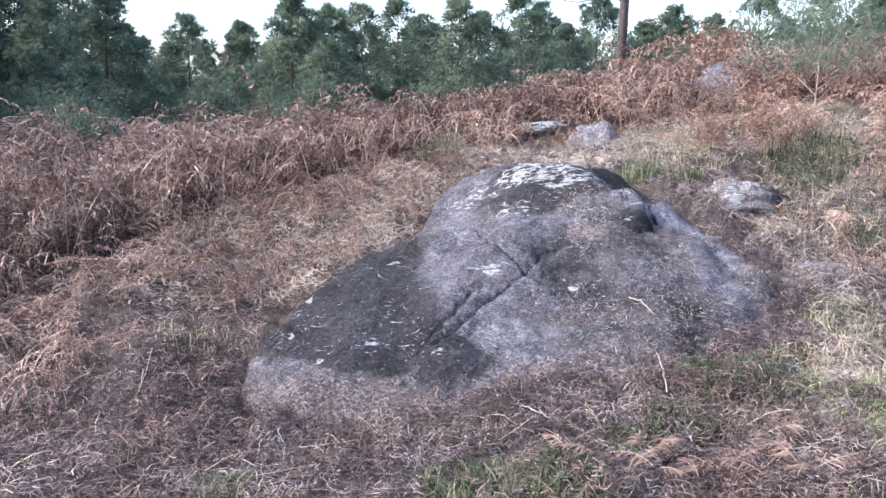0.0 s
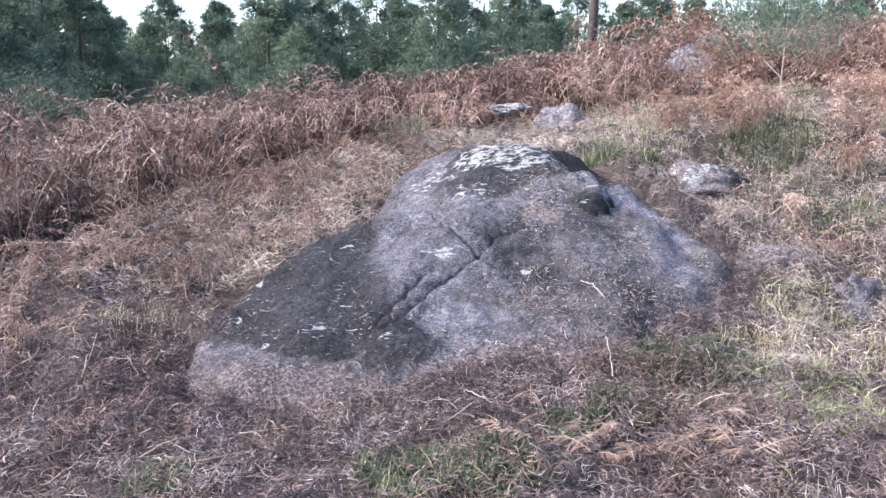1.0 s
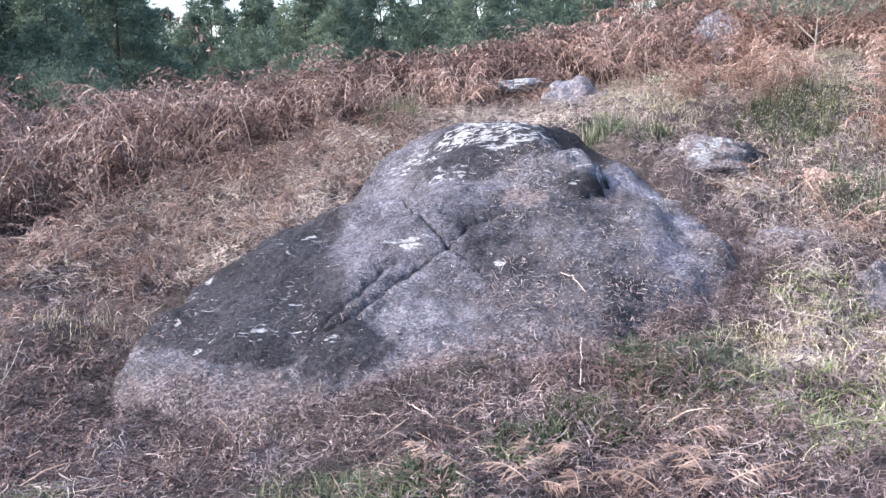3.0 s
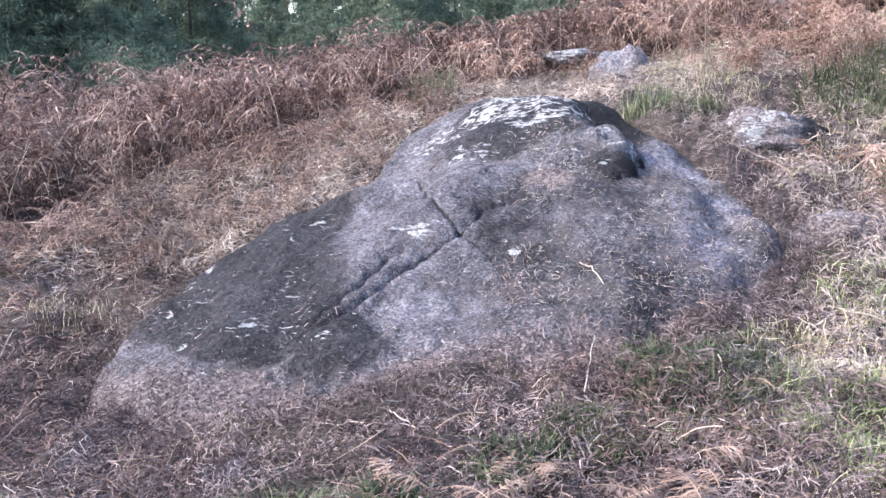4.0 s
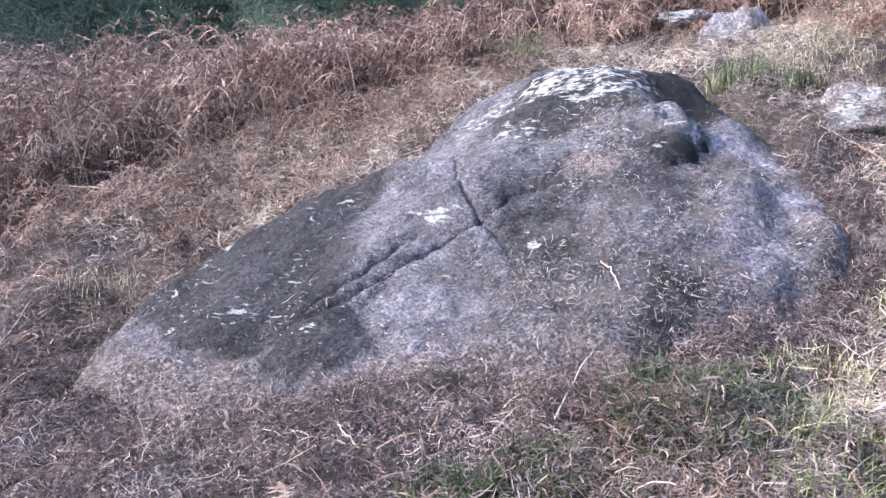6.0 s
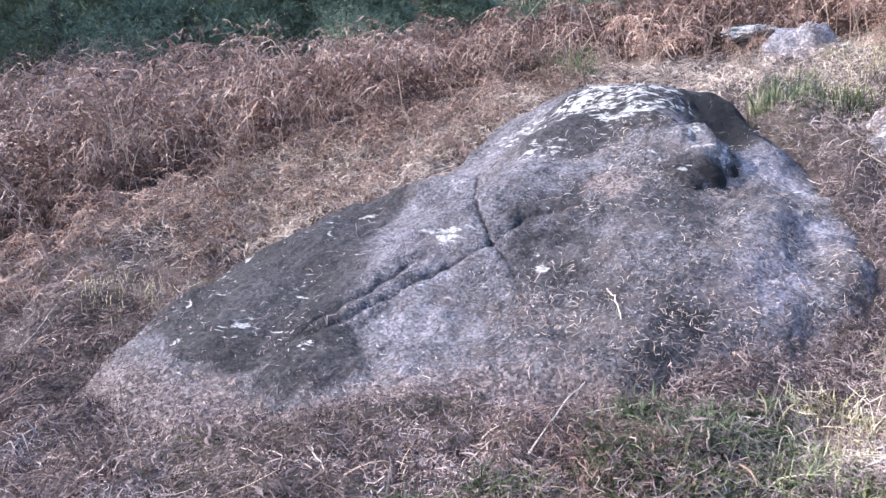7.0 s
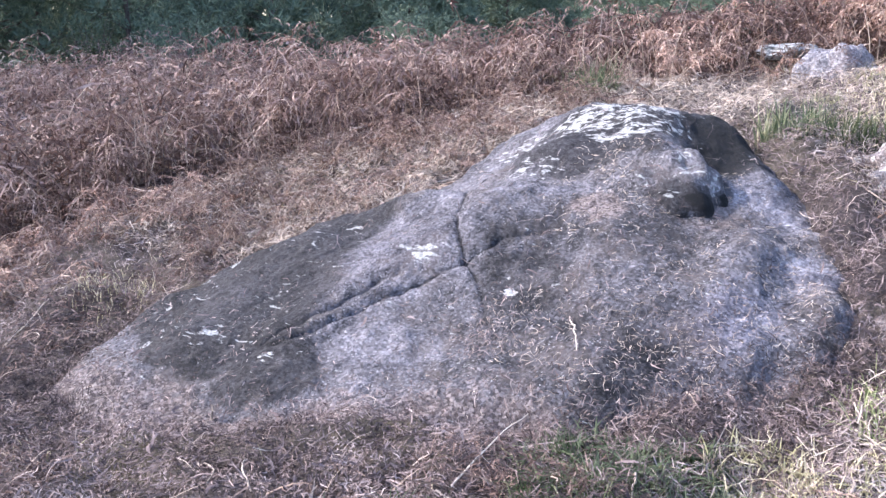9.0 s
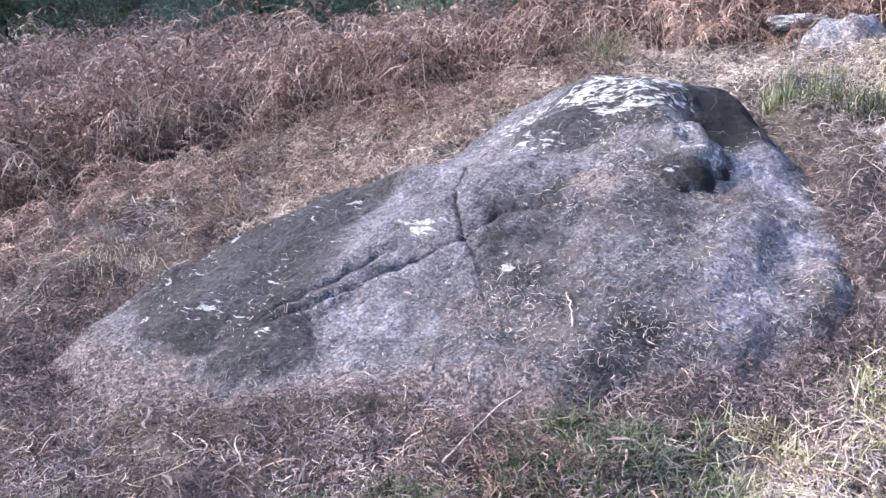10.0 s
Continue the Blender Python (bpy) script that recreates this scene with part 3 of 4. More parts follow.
# right end lies away from the sun; its shade is painted on
boulder(1.89, 6.13, 0.43, 0.24, 0.19, 6, 31, "long low white and brown stone beside grass, its shaded end painted dark", 0.985, dark=-0.4, pale=True, crust=0.22, tilt=4, rough=0.035, shaded_end=0.1, dust=0.9)
boulder(2.37, 4.84, 0.27, 0.21, 0.2, 20, 6, "small grey stone half sunk in grass", 0.525, pale=False, dark=-0.4, crust=-0.3, dust=0.5)
boulder(2.02, 5.2, 0.26, 0.15, 0.1, 0, 7, "flat brownish stone almost level with the litter", 0.625, pale=False, dark=-0.3, crust=0.0, dust=0.9)
boulder(2.2, 7.15, 0.24, 0.14, 0.12, 5, 8, "flat greenish slab lying in grass", 1.15, pale=False, dark=-0.2, crust=0.1)
boulder(2.85, 9.9, 0.42, 0.24, 0.36, 5, 9, "grey boulder seen above the bracken", 1.85, dark=-0.5, crust=-0.05)


outcrop()


# ---------------------------------------------------------------- bracken
def edge_y(x):
    """The front edge of the standing bracken."""
    return np.interp(x, [-9, -3.6, -2.9, -2.45, -2.15, -1.75, -1.4, -1.0, -0.5, 0.2, 1.2, 2.2, 3.2, 5, 9], [3.2, 4.1, 5.1, 5.75, 6.2, 6.6, 6.95, 7.3, 7.6, 8.1, 8.75, 8.8, 9.3, 9.4, 9.0]) + 0.12 * waves(x, 0 * x, 1.1, 21)


def fronds(soup, base, length, lean, bend, pairs=12, leaf=0.17, droop=1.2, stem_r=0.003, segs=6, slot=0):
    """Dead fronds: a bent stem and paired, hanging, curled leaflets. Slot 0 leaflets, slot 1 stems."""
    n = len(base)
    az = uni(0, 2 * np.pi, n)
    h = np.stack([np.cos(az), np.sin(az), 0 * az], -1)
    k = 10
    s = np.linspace(0, 1, k)
    phi = lean[:, None] + bend[:, None] * s**2.5
    d = np.sin(phi)[..., None] * h[:, None] + np.cos(phi)[..., None] * UP + uni(-0.16, 0.16, n, k, 3)
    p = base[:, None] + np.cumsum(d, 1) * (length / k)[:, None, None]
    soup.tubes(p, stem_r * (1.1 - 0.8 * s)[None] * uni(0.7, 1.3, n, 1), 3, 1)
    side = unit(np.cross(h, UP))
    for i in range(pairs):
        f = i / (pairs - 1)
        sk = 0.33 + 0.66 * f
        a = sk * (k - 1)
        i0 = min(int(a), k - 2)
        q = p[:, i0] + (p[:, i0 + 1] - p[:, i0]) * (a - i0)
        t = unit(p[:, i0 + 1] - p[:, i0])
        for sign in (-1, 1):
            ln = leaf * (length / 0.9) * (1 - 0.6 * f) * uni(0.4, 1.15, n)
            d0 = unit(sign * side + t * uni(0.1, 0.7, n, 1) + uni(-0.35, 0.35, n, 3))
            tip = d0 * 0.7 - UP * droop * uni(0.4, 1.2, n, 1) + uni(-0.6, 0.6, n, 3)
            u = ((np.arange(segs) + 0.8) / segs)[None, :, None] * uni(0.85, 1.1, n, segs, 1)
            c = q[:, None] + ln[:, None, None] * (d0[:, None] * u * (1 - 0.4 * u) + tip[:, None] * 0.6 * u**2)
            v = np.array([0.0, 0.5, 1.0])[None, :, None]
            rib = q[:, None] + ln[:, None, None] * (d0[:, None] * v * (1 - 0.4 * v) + tip[:, None] * 0.6 * v**2)
            side_v = unit(np.cross(d0, UP) + uni(-0.7, 0.7, n, 3))
            soup.ribbons(rib, ln[:, None] * np.array([[0.026, 0.048, 0.013]]) * uni(0.7, 1.4, n, 1), side_v[:, None], slot)
            ray = unit(d0[:, None] * 0.3 + tip[:, None] * u * 1.2 - UP * 0.35 + uni(-0.9, 0.9, n, segs, 3))
            size = leaf * (length / 0.9)[:, None, None] * uni(0.08, 0.23, n, segs, 1)
            c, ray, size = c.reshape(-1, 3), ray.reshape(-1, 3), size.reshape(-1, 1)
            wide = unit(np.cross(ray, uni(-1, 1, len(c), 3)))
            soup.ribbons(np.stack([c, c + ray * size], 1), size * np.array([[0.17, 0.07]]), wide[:, None], slot)


def scatter(n, x0, x1, y0, y1, keep):
    x, y = uni(x0, x1, n), uni(y0, y1, n)
    ok = RNG.random(n) < keep(x, y)
    return x[ok], y[ok]


def stand(x, y, lift=0.0):
    return np.stack([x, y, surface(x, y) + lift], -1)


def bracken_field():
    s = Soup()
    x, y = scatter(12500, -8.5, 8.5, 2.5, 14, lambda x, y: np.where((y > edge_y(x)) & (y < np.maximum(edge_y(x) + 4.3, 12.5)), np.where(y < edge_y(x) + 1.4, 1.0, 0.36), 0) * (np.hypot(x - 1.3, y - 8.1) > 0.3) * (np.hypot(x - 0.8, y - 8.4) > 0.3))
    gather = lambda v, w: np.concatenate([v[::5] + w * RNG.normal(size=len(v[::5])) for _ in range(5)])
    x, y = gather(x, 0.085), gather(y, 0.085)
    open_spot = lambda x, y: (np.hypot(x - 1.3, y - 8.0) > 0.36) & (np.hypot(x - 0.88, y - 8.4) > 0.36) & (np.hypot((x - 2.76) / 0.34, (y - 9.55) / 0.26) > 1)
    n = len(x)
    tall = np.maximum(np.where(RNG.random(n) < 0.25, uni(0.35, 0.6, n), uni(0.6, 0.95, n)) * np.tile(uni(0.84, 1.08, n // 5), 5) * (1 + 0.2 * waves(x, y, 1.6, 31) + 0.1 * waves(x, y, 0.5, 32) + 0.1 * smooth(-1.5, -4, x)) * smooth(-0.3, 0.7, y - edge_y(x) + 0.25), 0.3)
    lean, bend, near = uni(0.0, 0.45, n), uni(0.9, 3.4, n), (y < edge_y(x) + 1.4) & open_spot(x, y)
    rusty = RNG.random(n) < smooth(-1.5, 2.0, x) * (0.45 + 0.35 * waves(x, y, 0.8, 37))
    for pick, slot in ((near & ~rusty, 0), (near & rusty, 3)):
        fronds(s, stand(x, y)[pick], tall[pick], lean[pick], bend[pick], 10, 0.18, 1.3, 0.003, 5, slot)
    far = ~near & open_spot(x, y)
    for pick, slot in ((far & ~rusty, 0), (far & rusty, 3)):
        fronds(s, stand(x, y)[pick], tall[pick], lean[pick], bend[pick], 7, 0.2, 1.1, 0.003, 3, slot)
    x, y = scatter(9000, -7, 6, 2.5, 10.5, lambda x, y: np.exp(-(((y - edge_y(x) - 0.2) / 0.28) ** 2)) * (0.55 + 0.45 * waves(x, y, 0.5, 33)))
    x, y = gather(x, 0.08), gather(y, 0.06) + 0.08
    x, y = x[open_spot(x, y)], y[open_spot(x, y)]
    n = len(x)
    fronds(s, stand(x, y), uni(0.45, 0.85, n), uni(0.1, 0.6, n), uni(1.6, 3.2, n), 9, 0.17, 1.7, 0.003, 5)
    x, y = scatter(4000, -5, 5, 3, 10, lambda x, y: np.exp(-(((y - edge_y(x) - 0.1) / 0.3) ** 2)))
    n = len(x)
    u = np.linspace(0, 1, 5)[None, :, None]
    a, ln = uni(0, 6.28, n), uni(0.25, 0.65, n, 1, 1)
    d = np.stack([np.cos(a), np.sin(a), 0 * a], -1)[:, None]
    s.tubes(stand(x, y)[:, None] + ln * (UP * u + d * (uni(-0.2, 0.35, n, 1, 1) * u + uni(0, 0.5, n, 1, 1) * u**3)), 0.0035 * (1.1 - 0.5 * u[..., 0]), 3, 1)
    n = 110000
    x, off = uni(-7.5, 5.5, n), 1.5 * RNG.random(n) ** 1.3
    y = edge_y(x) + off + 0.05
    ok = open_spot(x, y) & (RNG.random(n) < 0.35 + 0.65 * smooth(-0.3, 0.4, waves(x, y, 0.45, 36)))
    x, y, off = x[ok], y[ok], off[ok]
    n = len(x)
    p0 = stand(x, y) + UP * (RNG.random(n) * (0.2 + 0.35 * smooth(0.0, 0.5, off)))[:, None]
    ray = unit(uni(-1, 1, n, 3) - UP * 0.4) * uni(0.04, 0.13, n, 1)
    s.ribbons(np.stack([p0, p0 + ray * 0.5 + uni(-0.012, 0.012, n, 3), p0 + ray], 1), np.array([[0.3, 1.0, 0.2]]) * uni(0.003, 0.007, n, 1), unit(np.cross(ray, uni(-1, 1, n, 3)))[:, None], 2)
    tagged(new("bracken_field", s.mesh("bracken_field", [BRACKEN, STEM, RUSSET, ORANGE])), "dense standing dead bracken, rust brown and drooping", "bracken", kind="stuff")
    s = Soup()
    x, y = scatter(3600, -5, 4, 2.5, 9, lambda x, y: (np.exp(-(((edge_y(x) - y - 0.25) / 0.5) ** 2)) * 0.7 + 0.85 * smooth(-1.0, -2.0, x) * (0.3 + 0.7 * smooth(-0.2, 0.5, waves(x, y, 0.6, 38))) * smooth(1.6, 0.4, edge_y(x) - y)) * (y < edge_y(x)) * (edge_depth(x, y) < -0.2))
    n = len(x)
    cut = n * 2 // 5
    for part_of, slot in ((slice(0, cut), 0), (slice(cut, 2 * cut), 2), (slice(2 * cut, n), 3)):
        m = len(x[part_of])
        fronds(s, stand(x[part_of], y[part_of], 0.01), uni(0.2, 0.5, m), uni(0.6, 1.4, m), uni(0.2, 1.2, m), pairs=12, droop=0.5, segs=3, slot=slot)
    x, y = scatter(2600, -1.9, 0.2, 5.2, 7.6, lambda x, y: smooth(-0.1, 0.5, waves(x, y, 0.55, 34)) * (edge_depth(x, y) < -0.1) * (y < edge_y(x)))
    n = len(x)
    fronds(s, stand(x, y, 0.01), uni(0.15, 0.36, n), uni(0.2, 1.2, n), uni(0.8, 2.2, n), pairs=9, droop=0.9, segs=4, slot=0)
    x, y = scatter(1500, -3.4, 2.6, 2.2, 4.4, lambda x, y: smooth(0.0, 0.6, waves(x, y, 0.5, 35)) * (edge_depth(x, y) < -0.1) * smooth(2.4, 0.6, x))
    n = len(x)
    fronds(s, stand(x, y, 0.01), uni(0.1, 0.24, n), uni(0.8, 1.5, n), uni(0.2, 1.0, n), pairs=8, droop=0.5, segs=3, slot=2)
    tagged(new("fallen_bracken", s.mesh("fallen_bracken", [BRACKEN, STEM, RUSSET, ORANGE])), "fallen tangled dead bracken along the edge of the clearing", "bracken", kind="stuff")


bracken_field()


# ---------------------------------------------------------------- litter and grass
def bits(soup, x, y, lo, hi, half, lift=0.012, curl=0.5, slot=0, rise=0.25, segs=3):
    """Loose curved pieces lying on the surface."""
    n = len(x)
    ln = uni(lo, hi, n) if hi < 0.1 else lo * (hi / lo) ** RNG.random(n)
    a = uni(0, 2 * np.pi, n)
    e = 0.02
    gx, gy = (surface(x + e, y) - surface(x - e, y)) / (2 * e), (surface(x, y + e) - surface(x, y - e)) / (2 * e)
    nrm = unit(np.stack([-gx, -gy, np.ones(n)], -1))
    d = np.stack([np.cos(a), np.sin(a), 0 * a], -1)
    d = unit(d - nrm * (d * nrm).sum(-1, keepdims=True) + nrm * uni(-rise, rise, n, 1))
    b = np.cross(nrm, d)
    u = np.linspace(-0.5, 0.5, segs + 1)[None, :, None]
    bow = uni(-curl, curl, n, 1, 1)
    arch = uni(-0.6, 0.3, n, 1, 1) * curl
    c = stand(x, y)[:, None] + nrm[:, None] * (lift * uni(0.2, 1.6, n, 1, 1) + 0.004) + ln[:, None, None] * (d[:, None] * u + b[:, None] * bow * (u * u * 4 - 1) * 0.4 + nrm[:, None] * arch * (u * u * 4 - 1) * 0.35)
    w = half * uni(0.5, 1.5, n, 1) * (np.array([1.0, 0.5]) if segs == 1 else np.array([0.7, 1.0, 0.4]) if segs == 2 else np.array([0.5, 1.0, 0.9, 0.3]))
    wide = unit(b + nrm * uni(-1, 1, n, 1))
    soup.ribbons(c, w, wide[:, None], slot)


def bare(x, y):
    """1 on open litter, 0 on clean rock."""
    d = edge_depth(x, y)
    front = smooth(4.8, 4.3, y - 0.16 * x)
    clear = smooth(-0.015, 0.02, rock(x, y) - land(x, y))
    return np.where(clear > 0.5, 0.5 * smooth(0.34, 0.02, d) * front + 0.5 * smooth(0.25, 0.02, d) * smooth(1.2, 1.5, x) + 0.03, 1.0)


def foot(x, y):
    """1 at the rock's front foot, fading into the open litter."""
    return smooth(-0.75, -0.1, edge_depth(x, y)) * smooth(5.1, 4.6, y - 0.1 * x)


def litter():
    s = Soup()
    x, y = scatter(150000, -1.8, 2.2, 3.0, 5.0, lambda x, y: bare(x, y) * foot(x, y))
    bits(s, x, y, 0.005, 0.02, 0.0018, 0.018, 0.4, 0, 0.8, 1)
    x, y = scatter(330000, -3.6, 4.0, 2.2, 8.6, lambda x, y: bare(x, y) * (0.55 + 0.45 * smooth(-0.5, 0.4, lumps(x, y, 0.16, 65, 2))) * smooth(0.9, -0.2, y - edge_y(x)) * np.minimum(1, (3.6 / np.maximum(y, 1)) ** 1.6) * smooth(5.5, 2.5, np.abs(x)))
    cut = len(x) // 2
    bits(s, x[:cut], y[:cut], 0.012, 0.06, 0.0014, 0.035, 1.3, 0, 0.6, 2)
    far = RNG.random(len(x) - cut) > 0.7 * foot(x[cut:], y[cut:])
    bits(s, x[cut:][far], y[cut:][far], 0.015, 0.075, 0.0015, 0.045, 1.2, 0, 0.6, 2)
    x, y = scatter(9000, -3.6, 4.0, 2.2, 8.6, lambda x, y: bare(x, y) * smooth(0.9, -0.2, y - edge_y(x)) * (0.4 + 0.6 * smooth(-0.2, 0.6, waves(x, y, 0.6, 61))))
    bits(s, x, y, 0.03, 0.08, 0.0035, 0.03, 0.8, 0, 0.6, 3)
    x, y = scatter(10000, -3.6, 4.0, 2.2, 8.8, lambda x, y: bare(x, y) * (1 - 0.75 * foot(x, y)) * smooth(0.6, -0.2, y - edge_y(x)) * (0.35 + 0.65 * smooth(-0.3, 0.6, waves(x, y, 0.8, 62))))
    bits(s, x, y, 0.03, 0.16, 0.0009, 0.03, 1.0, 1, 0.3)
    x, y = scatter(14000, -2.6, 0.6, 5.2, 8, lambda x, y: (edge_depth(x, y) < -0.03) * smooth(0.4, -0.1, y - edge_y(x)) * smooth(-2.4, -1.6, x))
    bits(s, x, y, 0.03, 0.16, 0.0018, 0.05, 0.6, 1, 0.4)
    x, y = scatter(34000, -3.6, -0.4, 2.2, 6.5, lambda x, y: smooth(0.2, -1.4, x) * (edge_depth(x, y) < -0.03) * (0.3 + 0.7 * smooth(-0.3, 0.5, waves(x, y, 0.7, 63))))
    bits(s, x, y, 0.012, 0.06, 0.0026, 0.04, 0.5, 2, 0.7, 1)
    x, y = scatter(150000, -9, 9, -4, 9.5, lambda x, y: np.maximum(np.maximum(smooth(2.6, 3.8, np.abs(x)), smooth(2.9, 2.0, y)), 0.12) * smooth(0.5, -0.2, y - edge_y(x)) * (edge_depth(x, y) < 0))
    cut = len(x) // 4
    bits(s, x[cut:], y[cut:], 0.02, 0.07, 0.0032, 0.035, 0.5, 0, 0.6, 1)
    bits(s, x[:cut], y[:cut], 0.05, 0.22, 0.0016, 0.03, 0.5, 1, 0.3, 2)
    x, y = scatter(30000, 0.9, 4.5, 4.3, 9, lambda x, y: (1 - 0.6 * foot(x, y)) * (edge_depth(x, y) < -0.03) * smooth(0.4, -0.1, y - edge_y(x)) * smooth(0.9, 1.4, x))
    bits(s, x, y, 0.025, 0.12, 0.0012, 0.045, 1.3, 1, 0.5, 3)
    x, y = scatter(60000, -2.6, 2.0, 2.4, 4.4, lambda x, y: smooth(0.25, 0.8, lumps(x, y, 0.34, 27, 3, 0.5)) * (edge_depth(x, y) < -0.02) * smooth(2.0, 1.0, x))
    bits(s, x, y, 0.012, 0.06, 0.0018, 0.05, 1.0, 2, 0.8, 2)
    x, y = scatter(16000, 0.8, 1.9, 3.3, 4.2, lambda x, y: np.exp(-(((x - 1.32) / 0.28) ** 2) - ((y - 3.74) / 0.18) ** 2))
    bits(s, x, y, 0.01, 0.05, 0.0016, 0.04, 1.2, 2, 0.6, 2)
    x, y = scatter(26000, -2.2, 1.2, 5.2, 8.0, lambda x, y: (edge_depth(x, y) < -0.03) * smooth(0.3, -0.2, y - edge_y(x)) * smooth(-2.2, -1.2, x) * (0.4 + 0.6 * smooth(-0.3, 0.4, waves(x, y, 0.5, 68))))
    bits(s, x, y, 0.03, 0.14, 0.0016, 0.06, 1.3, 1, 0.5, 3)
    x, y = scatter(45000, 0.9, 3.2, 2.6, 6.6, lambda x, y: bare(x, y))
    bits(s, x, y, 0.012, 0.06, 0.0013, 0.035, 1.4, 0, 0.6, 2)
    tagged(new("leaf_litter", s.mesh("leaf_litter", [LITTER, STRAW, RUSSET])), "mat of dead brown leaf litter and bleached straw", "litter", kind="stuff")
    s = Soup()
    x, y = scatter(5000, -0.9, 1.8, 3.9, 6.5, lambda x, y: (edge_depth(x, y) > 0.03) * (0.02 + 0.3 * smooth(0.4, 0.9, x) * smooth(5.7, 5.3, y) + 0.5 * smooth(0.4, 0.1, edge_depth(x, y)) * smooth(4.95, 4.5, y - 0.1 * x)))
    bits(s, x, y, 0.012, 0.05, 0.0016, 0.004, 0.9)
    x, y = scatter(6000, -1.0, 1.9, 3.85, 5.2, lambda x, y: smooth(0.55, 0.1, edge_depth(x, y)) * smooth(5.0, 4.5, y - 0.1 * x) * (0.4 + 0.6 * smooth(-0.4, 0.4, lumps(x, y, 0.12, 66, 2))))
    bits(s, x, y, 0.006, 0.022, 0.0016, 0.006, 0.6, 0, 0.6, 1)
    x, y = scatter(4200, 0.5, 1.75, 4.3, 5.75, lambda x, y: (edge_depth(x, y) > 0.03) * (0.15 + 0.85 * smooth(-0.3, 0.5, lumps(x, y, 0.18, 67, 3))) * smooth(0.5, 0.8, x))
    bits(s, x, y, 0.008, 0.04, 0.0009, 0.003, 1.0, 1, 0.3, 2)
    x, y = scatter(700, 0.55, 0.85, 4.45, 4.8, lambda x, y: np.exp(-(((x - 0.68) / 0.07) ** 2) - ((y - 4.63) / 0.09) ** 2))
    bits(s, x, y, 0.012, 0.045, 0.0012, 0.01, 1.0, 0, 0.6, 3)
    tagged(new("litter_on_rock", s.mesh("litter_on_rock", [LITTER, STRAW])), "thin scatter of dry leaf scraps on the rock", "litter", kind="stuff")


litter()


def blades(soup, x, y, lo, hi, half, spread=0.6, slot=0):
    n = len(x)
    h, a = uni(lo, hi, n), uni(0, 2 * np.pi, n)
    d = np.stack([np.cos(a), np.sin(a), 0 * a], -1)
    u = np.linspace(0, 1, 4)[None, :, None]
    out = uni(0.05, spread, n, 1, 1)
    c = stand(x, y)[:, None] + h[:, None, None] * (UP * u * (1 - 0.35 * out * u) + d[:, None] * out * u**1.7)
    side = np.stack([-np.sin(a), np.cos(a), 0 * a], -1) + uni(-0.5, 0.5, n, 3)
    soup.ribbons(c, half * np.array([1, 0.9, 0.6, 0.1])[None] * uni(0.6, 1.4, n, 1), unit(side)[:, None], slot)


def meadow():
    s = Soup()
    green = lambda x, y: smooth(1.1, 2.0, x + 0.35 * (y - 6.5)) * smooth(5.2, 6.6, y + 0.25 * x) * smooth(-0.1, 0.5, waves(x, y, 0.9, 41) + 0.45) * (y < edge_y(x) + 0.6)
    x, y = scatter(62000, 0.8, 6.5, 4.8, 10, lambda x, y: green(x, y) * 0.9 * (edge_depth(x, y) < -0.03))
    blades(s, x, y, 0.02, 0.1, 0.002, 2.2)
    x, y = scatter(16000, 1.0, 4.0, 2.4, 6, lambda x, y: smooth(1.2, 2.1, x + 0.3 * (4 - y)) * smooth(0.1, 0.7, waves(x, y, 0.7, 43)) * (edge_depth(x, y) < -0.03))
    blades(s, x, y, 0.02, 0.08, 0.0018, 1.5)
    x, y = scatter(9000, -3, 2.5, 2.3, 7.5, lambda x, y: smooth(0.55, 1.0, waves(x, y, 0.8, 44)) * (edge_depth(x, y) < -0.05) * (y < edge_y(x)))
    blades(s, x, y, 0.02, 0.08, 0.0018, 1.2)
    x, y = scatter(13000, 1.0, 6.0, 5.4, 9.4, lambda x, y: green(x, y) * smooth(0.1, 0.6, waves(x, y, 0.6, 45)) * (edge_depth(x, y) < -0.03))
    blades(s, x, y, 0.03, 0.11, 0.002, 1.6, 1)
    tagged(new("grass_sward", s.mesh("grass_sward", [GRASS, GREEN])), "thin dry yellowish green grass over the litter", "grass", kind="stuff")


meadow()


